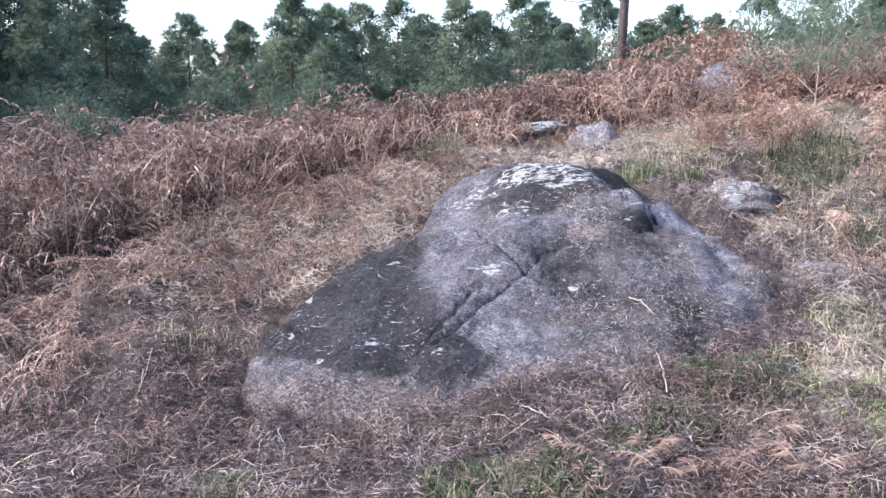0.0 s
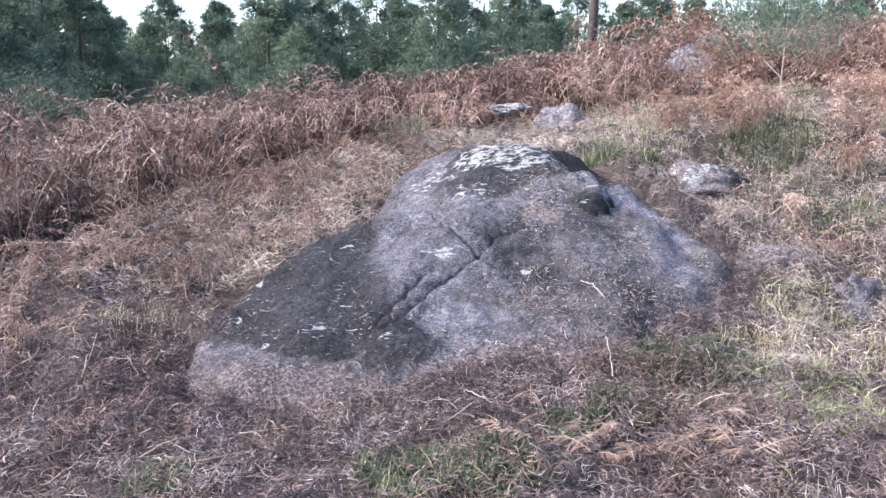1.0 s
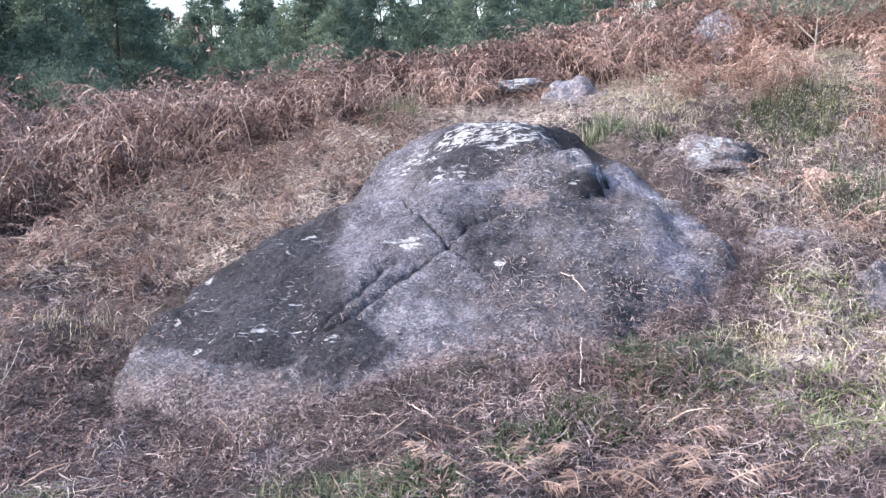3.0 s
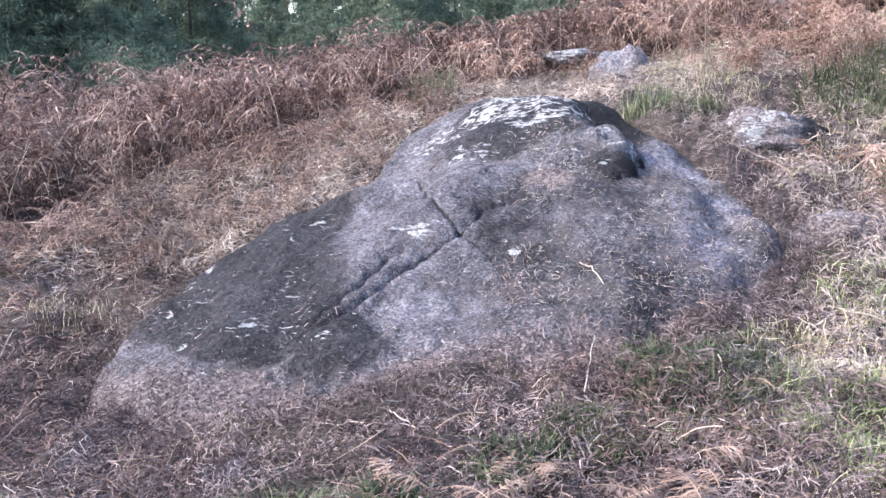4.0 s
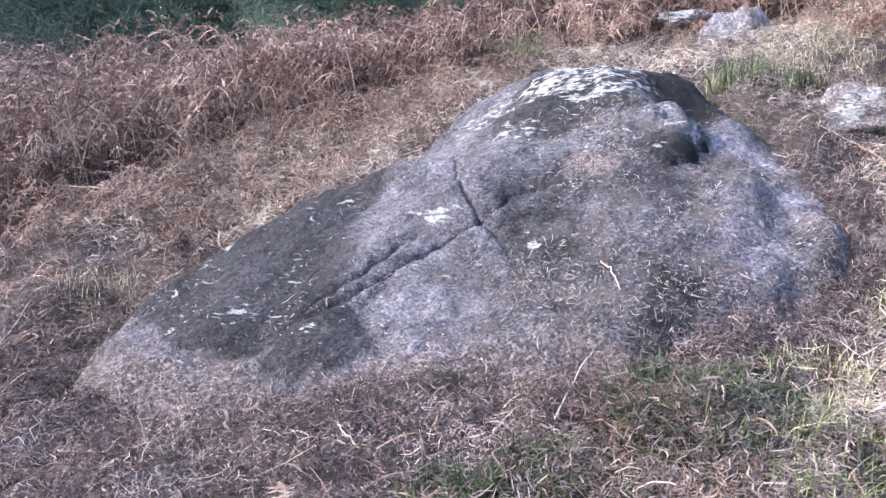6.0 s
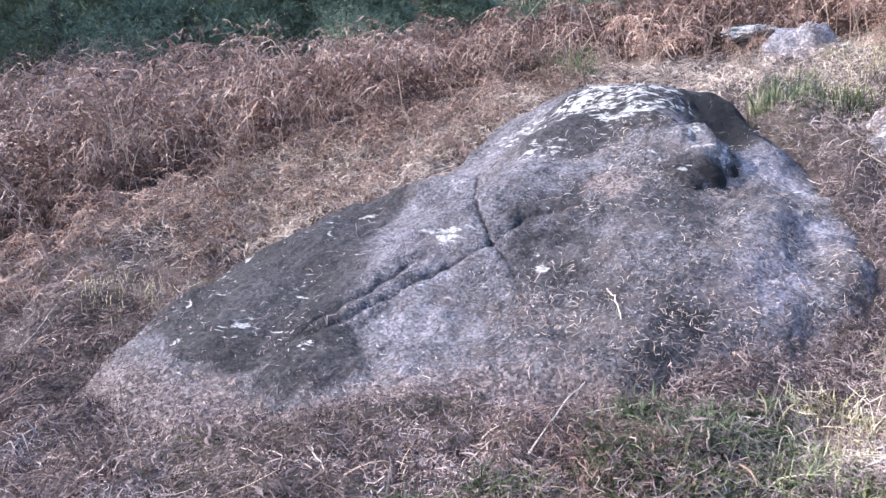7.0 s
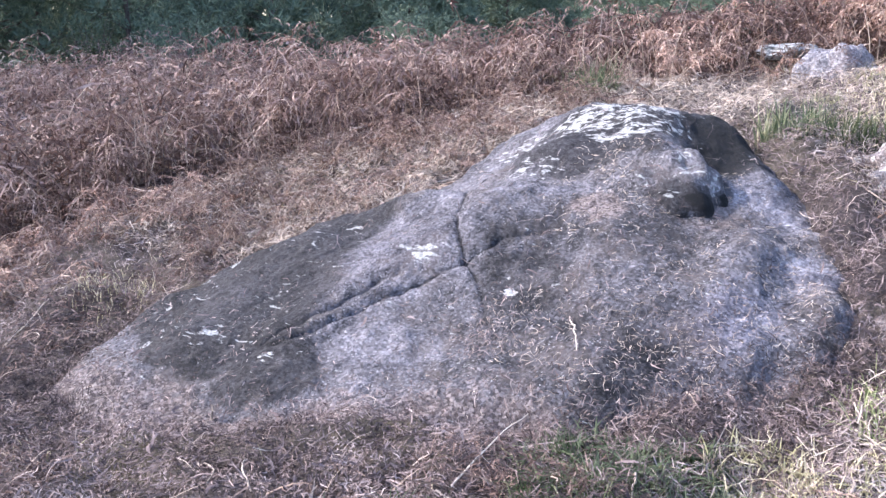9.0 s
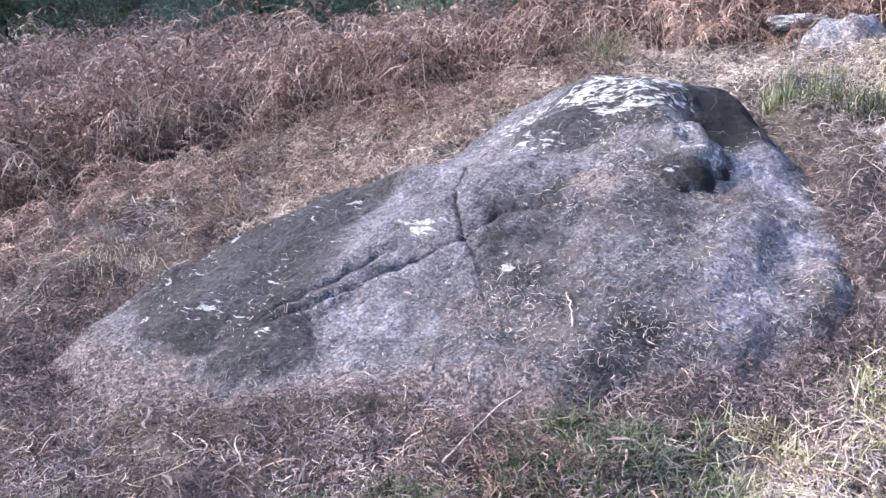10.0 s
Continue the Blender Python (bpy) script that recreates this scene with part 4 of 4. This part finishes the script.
# ---------------------------------------------------------------- trees
def pine(seed, height, width, low=0.08, clumps=150):
    """A young pine: a tapered trunk, thin limbs and a crown of many needle puffs."""
    g = np.random.default_rng(seed)
    root = new("pine_tree")
    s = Soup()
    k = np.linspace(0, 1, 9)
    bend = g.uniform(-0.25, 0.25, 2)
    line = np.stack([bend[0] * k**2, bend[1] * k**2, k * height], -1)
    s.tubes(line[None], (0.075 * height / 6 * (1 - 0.93 * k))[None], 6)
    f = low + (0.99 - low) * g.random(clumps) ** 0.85
    f[:3] = 1.0, 0.96, 0.92
    reach = width * 0.5 * np.minimum(1, ((1 - f) * 1.45) ** 0.8 + 0.08) * (0.7 + 0.3 * np.minimum(1, f * 4)) * (1 + 0.1 * np.sin(f * 23 + seed)) * g.uniform(0.85, 1.15, clumps)
    a = g.uniform(0, 2 * np.pi, clumps)
    r = reach * g.uniform(0.35, 1.0, clumps) ** 0.6
    stem = np.stack([np.interp(f, k, line[:, i]) for i in range(3)], -1)
    at = stem + np.stack([r * np.cos(a), r * np.sin(a), g.normal(0, 0.06, clumps)], -1)
    foot = stem - UP * (r * 0.45)[:, None]
    foot[:, 2] = np.maximum(foot[:, 2], 0.1)
    s.tubes(np.stack([foot, (foot + at) / 2 - UP * 0.04, at], 1)[::2], (0.016 * np.array([[1.0, 0.6, 0.25]]) * (1.1 - f)[:, None])[::2], 3)
    part("trunk", s.mesh("trunk", [BARK], True), root)
    n = 64
    size = (g.uniform(0.26, 0.62, clumps) * (1.1 - 0.75 * f))[:, None, None]
    out = np.stack([np.cos(a), np.sin(a), 0 * a], -1)[:, None]
    ray = unit(g.normal(size=(clumps, n, 3)) + UP * 0.5 + out * 0.45)
    p0 = at[:, None] + ray * size * g.uniform(0.45, 1.0, (clumps, n, 1)) * np.array([1.1, 1.1, 0.85])
    out = ray
    ray = unit(0.8 * ray + UP * 0.35 + 0.6 * g.normal(size=(clumps, n, 3)))
    p = np.stack([p0, p0 + ray * g.uniform(0.11, 0.22, (clumps, n, 1))], 2).reshape(-1, 2, 3)
    crown = Soup()
    crown.ribbons(p, np.array([[0.021, 0.008]]), unit(np.cross(ray, out + 0.5 * g.normal(size=(clumps, n, 3)))).reshape(-1, 1, 3))
    part("crown", crown.mesh("crown", [NEEDLES]), root, "dense green needle crown")
    return root


def world_at(px, dist):
    """A bearing across the opening view, turned into a place at that distance."""
    a = math.atan((px - 784) / 1659)
    return 0.055 + dist * math.sin(a), 0.149 + dist * math.cos(a)


def far_wood():
    """The dense wood beyond, joined: needle puffs piled in a long belt."""
    n, m = 1300, 44
    px, d = uni(-2200, 1750, n), uni(47, 62, n)
    a = np.arctan((px - 784) / 1659)
    x, y = 0.055 + d * np.sin(a), 0.149 + d * np.cos(a)
    tall = np.where(px < 200, 9.0, np.where(px < 420, 2.8, 4.6)) * (1 + 0.12 * waves(px / 60, 0 * px, 1.5, 91))
    at = np.stack([x, y, ground(x, y) + tall * RNG.random(n) ** 0.8], -1)
    ray = unit(RNG.normal(size=(n, m, 3)) + UP * 0.3)
    p0 = at[:, None] + ray * uni(0.3, 1.0, n, m, 1) * uni(0.8, 1.5, n, 1, 1)
    p = np.stack([p0, p0 + unit(ray + UP * 0.4) * uni(0.2, 0.4, n, m, 1)], 2).reshape(-1, 2, 3)
    s = Soup()
    s.ribbons(p, np.array([[0.09, 0.04]]), unit(np.cross(ray, RNG.normal(size=(n, m, 3)))).reshape(-1, 1, 3))
    tagged(new("far_wood", s.mesh("far_wood", [NEEDLES])), "dense dark green pine wood in the distance", "wood", kind="stuff")


far_wood()
PINES = [pine(51, 6.0, 4.0), pine(52, 6.0, 3.5), pine(53, 6.0, 4.3, 0.04), pine(54, 6.0, 3.1, 0.1)]
# bearing across the opening view, distance, height of the tip
TREES = [(20, 22, -25), (75, 20, 20), (118, 25, -45), (180, 24, -5), (225, 26, 60), (290, 37, 88), (328, 38, 40), (405, 30, 90), (430, 27, 50), (505, 24, 5), (545, 25, 28), (575, 27, 18),
         (635, 28, 18), (690, 30, 8), (745, 27, 35), (800, 23, 2), (840, 25, 30), (905, 27, -3), (945, 33, 15), (985, 30, 50), (1035, 34, 0), (1125, 34, 50), (1165, 34, 25), (1240, 40, 40),
         (1310, 44, -12), (1420, 46, 10), (1500, 46, 22), (1545, 36, -25), (60, 18, 105), (150, 18, 120), (560, 21, 75)]
_g = np.random.default_rng(19)
TREES += [(-40 - 92 * k - 4 * k * k, 21 + 2.5 * math.sin(2.3 * k), -90 - 12 * min(k, 9) + _g.uniform(-25, 25)) for k in range(11)]
# five unseen pines added far left, only to shade the left bracken
TREES += [(784 + 1659 * math.tan(radians(-a)), 18.5 - 0.05 * (a - 56), -580) for a in (56, 61, 66, 73, 80)]
TREES += [(20 + 78 * k + _g.uniform(-25, 25), _g.uniform(39, 46), _g.uniform(50, 85)) for k in range(20)]
TREES += [(-80 - 110 * k, _g.uniform(28, 32), -60) for k in range(9)]
for _i, (_px, _d, _peak) in enumerate(TREES):
    _x, _y = world_at(_px, _d)
    _h = 1.49 + _d * (190 - _peak) / 1659 - float(ground(_x, _y))
    _src = PINES[_i % 4]
    _m = pose(_x, _y, float(ground(_x, _y)) - 0.05, 0, 0, _i * 77)
    _k = _h / 6.0
    if _i < 4:
        _t = _src
        _t.matrix_basis = _m
    else:
        _t = copy_thing(_src, _m)
    _t.scale = (_k**0.7, _k**0.7, _k)
    tagged(_t, "young green pine tree at the edge of the wood" if _h < 5 else "tall dark green pine tree in the wood", "tree", "pines behind the bracken")


# ---------------------------------------------------------------- single plants, sticks and tufts
def twig(line, r, label="bleached dry bracken stalk lying on the litter"):
    """A thin dry stalk along a few places of the ground."""
    pts = np.array([(x, y, float(surface(x, y)) + lift) for x, y, lift in line])
    u = np.linspace(0, len(pts) - 1, 10)
    p = np.stack([np.interp(u, np.arange(len(pts)), pts[:, i]) for i in range(3)], -1)
    p[1:-1] = (p[:-2] + 2 * p[1:-1] + p[2:]) / 4
    p[1:-1] += uni(-0.004, 0.004, 8, 3)
    s = Soup()
    s.tubes(p[None], (r * np.linspace(1.1, 0.6, 10))[None], 6)
    return tagged(new("dry_stalk", s.mesh("dry_stalk", [STRAW], True)), label, "stalk", "dry stalks on the ground")


for _line in ([(0.952, 3.935, 0.03), (0.975, 4.13, 0.055), (0.99, 4.33, 0.08)], [(1.13, 4.1, 0.02), (1.19, 4.1, 0.05), (1.27, 4.0, 0.02)], [(0.92, 3.91, 0.03), (0.96, 3.9, 0.04), (1.02, 3.88, 0.02)],
              [(1.23, 4.26, 0.03), (1.1, 4.17, 0.03)], [(1.39, 4.12, 0.04), (1.41, 4.03, 0.02)], [(1.38, 4.61, 0.02), (1.42, 4.56, 0.03), (1.5, 4.45, 0.02)], [(0.99, 4.21, 0.02), (1.11, 4.11, 0.03)],
              [(0.94, 4.76, 0.01), (0.99, 4.68, 0.03), (1.03, 4.6, 0.01)], [(-1.37, 4.25, 0.02), (-1.38, 4.5, 0.04)], [(1.68, 5.81, 0.02), (1.93, 5.66, 0.03)], [(1.83, 5.95, 0.02), (2.07, 6.07, 0.04)],
              [(1.16, 4.09, 0.02), (1.22, 4.0, 0.05), (1.27, 3.92, 0.02)], [(1.5, 4.34, 0.02), (1.55, 4.39, 0.04), (1.57, 4.33, 0.02)], [(2.15, 5.57, 0.02), (2.24, 5.06, 0.03)],
              [(-0.55, 3.66, 0.02), (-0.31, 3.62, 0.03)], [(0.45, 3.72, 0.02), (0.36, 3.78, 0.04), (0.33, 3.84, 0.02)], [(0.17, 3.8, 0.02), (0.26, 3.78, 0.04), (0.3, 3.7, 0.02)],
              [(1.52, 6.23, 0.02), (1.73, 5.96, 0.03)], [(-2.3, 5.8, 0.12), (-1.8, 5.62, 0.08)], [(1.85, 4.6, 0.02), (2.0, 4.45, 0.04), (2.15, 4.42, 0.02)]):
    twig(_line, 0.0032 if len(_line) == 2 else 0.0027)
twig([(-0.01, 4.055, 0.0), (-0.012, 4.06, 0.05)], 0.005, "short pale broken stub standing at the foot of the rock")


def flat_frond(seed, length, curl):
    """A dead frond with a comb of leaflets, lying nearly flat."""
    g = np.random.default_rng(seed)
    root = new("bracken_frond")
    k = np.linspace(0, 1, 12)
    line = np.stack([0.12 * length * np.sin(k * 2.2), length * k, 0.05 + length * (0.5 * k - (curl + 0.2) * k**2)], -1)
    s = Soup()
    s.tubes(line[None], (0.0032 * (1.1 - 0.9 * k))[None], 4)
    part("stem", s.mesh("stem", [STEM], True), root)
    n = 17
    f = np.linspace(0.12, 0.99, n)
    q = np.stack([np.interp(f, k, line[:, i]) for i in range(3)], -1)
    for sign in (-1, 1):
        ln = length * 0.3 * np.sin(np.clip(f * 1.05 + 0.25, 0, 1) * np.pi) ** 0.8 * g.uniform(0.75, 1.1, n) + 0.012
        u = np.linspace(0, 1, 6)[None, :, None]
        d = unit(np.stack([sign * np.ones(n), 0.2 + 0 * f, g.uniform(-0.2, 0.4, n)], -1))
        c = q[:, None] + ln[:, None, None] * (d[:, None] * u + np.array([0, 0.35, -0.5]) * u**2 + g.uniform(-0.4, 0.4, (n, 1, 3)) * u**2)
        w = 0.0072 * (length / 0.4) * np.array([0.7, 1.15, 0.7, 1.0, 0.55, 0.1])[None] * g.uniform(0.8, 1.2, (n, 1))
        wide = unit(np.array([0, 1.0, 0.25]) + g.uniform(-0.3, 0.3, (n, 1, 3)))
        for i in range(n):
            s = Soup()
            s.ribbons(c[i:i + 1], w[i:i + 1], wide[i:i + 1])
            part("leaflet", s.mesh("leaflet", [FERN]), root)
    return root


FRONDS = [flat_frond(71, 0.34, 0.3), flat_frond(72, 0.28, 0.1), flat_frond(73, 0.24, 0.45)]
for _i, (_x, _y, _turn, _k) in enumerate(((0.45, 3.3, 40, 0.55), (0.7, 3.4, -20, 0.6), (0.88, 3.45, 70, 0.6), (0.68, 3.15, 150, 0.6), (1.02, 3.25, -60, 0.65), (1.3, 3.42, 25, 0.75), (1.26, 3.56, -80, 0.6), (1.42, 3.5, 110, 0.6), (1.2, 3.12, -25, 0.8), (0.88, 3.15, 15, 0.6),
                                          (1.12, 3.3, 100, 0.8), (0.78, 3.28, -120, 0.7), (1.1, 3.16, 60, 0.75), (0.95, 3.33, 190, 0.65), (1.2, 3.32, -40, 0.8), (1.24, 3.24, 30, 0.85), (1.3, 3.2, -70, 0.8), (1.16, 3.4, 140, 0.7),
                                          (0.74, 3.2, 60, 0.7), (0.7, 3.26, -50, 0.7), (0.84, 3.36, -10, 0.65), (0.55, 3.28, 80, 0.6),
                                          (-0.98, 6.75, -65, 0.9), (-0.55, 6.8, 50, 0.8), (-1.5, 5.6, 60, 0.9), (-1.75, 5.15, 20, 1.0), (-1.9, 4.95, 130, 1.0), (-1.2, 6.1, 80, 0.8), (2.42, 5.3, 200, 0.8), (2.5, 5.2, 120, 0.8),
                                          (-2.05, 4.6, -20, 1.0), (-2.2, 4.9, 70, 1.1), (-1.35, 5.9, 10, 0.8), (-0.2, 6.7, 110, 0.7))):
    _m = pose(_x, _y, float(surface(_x, _y)) + 0.045, 0, 0, _turn)
    _t = FRONDS[_i] if _i < 3 else copy_thing(FRONDS[_i % 3], _m)
    _t.matrix_basis = _m
    _k *= 0.8
    _t.scale = (_k, _k, _k)
    tagged(_t, "curled rust brown dead bracken frond on the litter", "bracken frond", "fallen bracken fronds")


def tuft(x, y, radius, lo, hi, count, half, material, name, label, category, spread=0.8):
    """A clump of blades springing from one place."""
    r, a = radius * np.sqrt(RNG.random(count)), uni(0, 6.283, count)
    s = Soup()
    blades(s, x + r * np.cos(a), y + r * np.sin(a), lo, hi, half, spread)
    return tagged(new(name, s.mesh(name, [material])), label, category, kind="stuff")


tuft(-0.06, 7.45, 0.17, 0.12, 0.34, 300, 0.003, GREEN, "grass_tuft", "green grass tuft at the bracken's foot behind the rock", "grass")
tuft(-1.26, 4.75, 0.2, 0.03, 0.1, 130, 0.0016, GRASS, "grass_tuft", "small yellowish grass tuft beside the rock's end", "grass")
tuft(1.32, 6.38, 0.15, 0.08, 0.26, 300, 0.0032, GREEN, "grass_tuft", "coarse green grass tuft behind the rock", "grass")
tuft(1.56, 6.36, 0.15, 0.06, 0.18, 300, 0.003, GORSE, "grass_tuft", "dark green tuft behind the rock", "grass")
tuft(2.4, 6.5, 0.3, 0.06, 0.22, 600, 0.003, GORSE, "gorse_bush", "low dark green gorse bush in the grass", "bush", 1.1)
tuft(2.75, 6.9, 0.3, 0.06, 0.22, 300, 0.0025, GORSE, "gorse_bush", "dark green gorse bush beside dead bracken", "bush", 1.1)
for _x, _y, _r, _n, _mat, _label in ((1.2, 4.2, 0.16, 900, GREEN, "flat dark green moss and grass patch in the litter"), (1.3, 3.85, 0.22, 1300, GORSE, "low dark green gorse sprigs in the litter"),
                                     (1.5, 4.22, 0.17, 900, GREEN, "flat light green grass patch in the litter"), (1.74, 3.9, 0.28, 700, FRESH, "bright fresh green grass patch"), (1.84, 3.65, 0.2, 700, FRESH, "fresh green grass patch under straw"),
                                     (0.96, 3.7, 0.15, 650, GORSE, "thin dark green sprigs in the litter"), (0.74, 3.6, 0.13, 450, GREEN, "thin green grass patch in the litter"), (0.4, 3.2, 0.17, 900, GREEN, "dark green patch of grass under litter"),
                                     (0.13, 3.25, 0.2, 900, GREEN, "pale green patch of grass under litter"), (-0.73, 3.23, 0.12, 300, GREEN, "thin pale green grass in the litter"), (1.66, 4.35, 0.15, 420, GRASS, "yellowish grass patch in the litter"),
                                     (2.12, 4.3, 0.34, 900, GRASS, "yellowish green grass patch by a small stone"), (2.05, 4.75, 0.25, 500, FRESH, "fresh green grass beside a small stone")):
    tuft(_x, _y, _r, 0.025, 0.1, _n, 0.0026, _mat, "grass_tuft", _label, "grass", 2.0)
tuft(2.55, 5.62, 0.26, 0.05, 0.2, 420, 0.0026, GREEN, "gorse_bush", "bright green low gorse bush on the grassy slope", "bush", 1.5)


def bracken_plant(x, y, count, lo, hi, label, spread=0.12, low=0.0, leaf=None):
    """A clump of standing dead fronds."""
    root = new("bracken_plant")
    root.location = (x, y, float(surface(x, y)))
    a, r = uni(0, 6.283, count), spread * np.sqrt(RNG.random(count))
    for i in range(count):
        s = Soup()
        fronds(s, np.array([[r[i] * math.cos(a[i]), r[i] * math.sin(a[i]), -0.02]]), uni(lo, hi, 1), uni(low, 0.5 + low, 1), uni(0.8, 2.6, 1))
        part("frond", s.mesh("frond", [leaf or ORANGE, STEM]), root)
    return tagged(root, label, "bracken", "dead bracken clumps on the grass")


for _x, _y, _n, _lo, _hi in ((1.95, 7.05, 20, 0.25, 0.42), (2.35, 6.85, 18, 0.3, 0.5), (2.45, 7.6, 20, 0.3, 0.55), (2.7, 7.5, 12, 0.25, 0.4), (3.55, 7.75, 18, 0.45, 0.75), (3.6, 7.2, 18, 0.4, 0.7), (2.75, 8.5, 20, 0.5, 0.8),
                             (2.9, 6.2, 14, 0.25, 0.5), (2.6, 7.1, 16, 0.3, 0.5), (3.4, 6.9, 16, 0.4, 0.6), (2.2, 7.9, 14, 0.3, 0.5), (3.6, 8.4, 22, 0.6, 0.9), (4.1, 8.0, 22, 0.6, 0.9), (3.1, 6.6, 16, 0.3, 0.6), (1.75, 7.6, 6, 0.25, 0.4), (0.4, 7.75, 7, 0.3, 0.6), (1.0, 7.7, 6, 0.25, 0.45), (1.62, 8.35, 8, 0.5, 0.8)):
    bracken_plant(_x, _y, _n, _lo, _hi, "clump of rust brown dead bracken standing in the grass")


for _i, (_x, _y, _n) in enumerate(((-2.4, 5.25, 18), (-2.15, 4.55, 14), (-2.65, 5.75, 18), (-1.95, 5.6, 14), (-1.55, 5.75, 12), (-2.25, 4.95, 16), (-1.7, 4.65, 9), (-2.5, 4.75, 16), (-1.25, 6.6, 10),
                                   (-0.9, 6.75, 10), (-2.0, 5.15, 10), (-1.8, 4.1, 9), (-2.3, 4.2, 14), (-0.55, 6.75, 8), (-2.9, 5.2, 16), (2.42, 5.28, 10), (2.1, 5.75, 6))):
    bracken_plant(_x, _y, int(_n * 1.4), 0.22, 0.5, "low heap of collapsed rust brown bracken on the litter", 0.2, 0.45, ORANGE if _i % 2 == 0 else BRACKEN)


def sapling():
    """A young tree with a pale forked stem and a thin feathery crown."""
    root = new("sapling")
    root.location = (3.07, 8.07, float(ground(3.07, 8.07)))
    k = np.linspace(0, 1, 8)[:, None]
    lines = [np.array([0, 0, 0]) + k * np.array([0.05, 0.02, 0.8])]
    for z, dx, dy, dz in ((0.22, -0.3, 0.05, 0.3), (0.26, 0.3, 0.1, 0.2), (0.18, 0.42, -0.1, 0.12), (0.4, -0.2, 0.1, 0.4), (0.5, 0.22, -0.08, 0.35)):
        lines.append(np.array([0.01, 0, z]) + k * np.array([dx, dy, dz]))
    s = Soup()
    s.tubes(np.stack(lines), 0.009 * (1.05 - 0.98 * k[:, 0])[None] * np.array([1, 0.6, 0.6, 0.5, 0.5, 0.5])[:, None], 6)
    part("stem", s.mesh("stem", [STRAW], True), root, "pale forked stem")
    n = 2200
    at = np.stack([RNG.normal(0, 0.3, n), RNG.normal(0, 0.24, n), uni(0.4, 1.05, n)], -1)
    ray = unit(RNG.normal(size=(n, 3)) + UP * 0.8)
    s = Soup()
    s.ribbons(np.stack([at, at + ray * uni(0.05, 0.14, n, 1)], 1), np.array([[0.003, 0.0015]]), unit(np.cross(ray, RNG.normal(size=(n, 3))))[:, None])
    part("foliage", s.mesh("foliage", [NEEDLES]), root, "thin feathery green foliage")
    tagged(root, "young sapling with pale forked stem and feathery green crown", "tree")


sapling()


def bare_trunk():
    root = new("dead_pine")
    root.location = (1.99, 11.3, float(ground(1.99, 11.3)))
    k = np.linspace(0, 1, 10)
    s = Soup()
    s.tubes(np.stack([0.25 * k, 0 * k, 5.5 * k - 0.1], -1)[None], (0.06 - 0.025 * k)[None], 10)
    part("trunk", s.mesh("trunk", [BARK], True), root)
    s = Soup()
    for z, a, ln in ((1.35, 2.9, 0.9), (1.6, 0.3, 0.8), (1.9, 0.1, 1.3), (2.2, 3.3, 1.2), (2.5, 0.6, 1.1), (2.9, 2.5, 1.3)):
        u = np.linspace(0, 1, 6)
        s.tubes(np.stack([0.045 * z + ln * u * math.cos(a), ln * u * math.sin(a), z + 0.25 * u - 0.3 * u**2 + 0.04 * np.sin(u * 9)], -1)[None], (0.011 * (1.1 - u))[None], 4)
    part("dead_branch", s.mesh("dead_branch", [BARK], True), root)
    tagged(root, "tall bare brown pine trunk with thin dead branches", "tree")


bare_trunk()


def bush(px, dist, tall, wide, material, count, label, leaf=0.02):
    """A loose bush of many small leaves on thin stems."""
    x, y = world_at(px, dist)
    root = new("bush")
    root.location = (x, y, float(ground(x, y)))
    m = 26
    a, r = uni(0, 6.283, m), wide * 0.5 * np.sqrt(RNG.random(m))
    u = np.linspace(0, 1, 6)[None, :, None]
    tip = np.stack([r * np.cos(a), r * np.sin(a), tall * uni(0.6, 1.0, m)], -1)
    line = tip[:, None] * u * np.array([1, 1, 0]) + tip[:, None] * np.array([0, 0, 1]) * u**0.8
    s = Soup()
    s.tubes(line, 0.008 * (1.1 - u[..., 0]), 3)
    part("stem", s.mesh("stem", [BARK], True), root)
    i, f = RNG.integers(0, m, count), uni(0.3, 1.0, count)
    at = tip[i] * f[:, None] + RNG.normal(0, 0.09, (count, 3))
    at[:, 2] = np.maximum(at[:, 2], 0.05)
    ray = unit(RNG.normal(size=(count, 3)) + UP * 0.3)
    s = Soup()
    s.ribbons(np.stack([at, at + ray * leaf * 2.2, at + ray * leaf * 4], 1), np.array([[0.2, 1.0, 0.2]]) * leaf * uni(0.4, 0.9, count, 1), unit(np.cross(ray, RNG.normal(size=(count, 3))))[:, None])
    part("foliage", s.mesh("foliage", [material]), root)
    return tagged(root, label, "bush")


bush(1240, 12.6, 1.05, 0.8, RUST, 900, "small bush with rust red autumn leaves")
bush(1330, 13.5, 0.85, 1.8, STEM, 1200, "grey brown leafless broom bush", 0.012)
bush(1420, 12.5, 1.1, 1.4, NEEDLES, 1400, "feathery green broom bush among bracken", 0.014)
bush(1500, 14, 1.0, 1.6, STEM, 900, "grey brown leafless broom bush", 0.012)
bush(140, 15.5, 1.3, 1.6, NEEDLES, 4200, "light green young pine bush behind the bracken", 0.012)
bush(-500, 12.5, 1.15, 0.9, GORSE, 1200, "light green broom bush rising from the bracken", 0.011)
bush(-330, 14.0, 1.3, 1.6, NEEDLES, 4200, "light green young pine bush behind the bracken", 0.012)
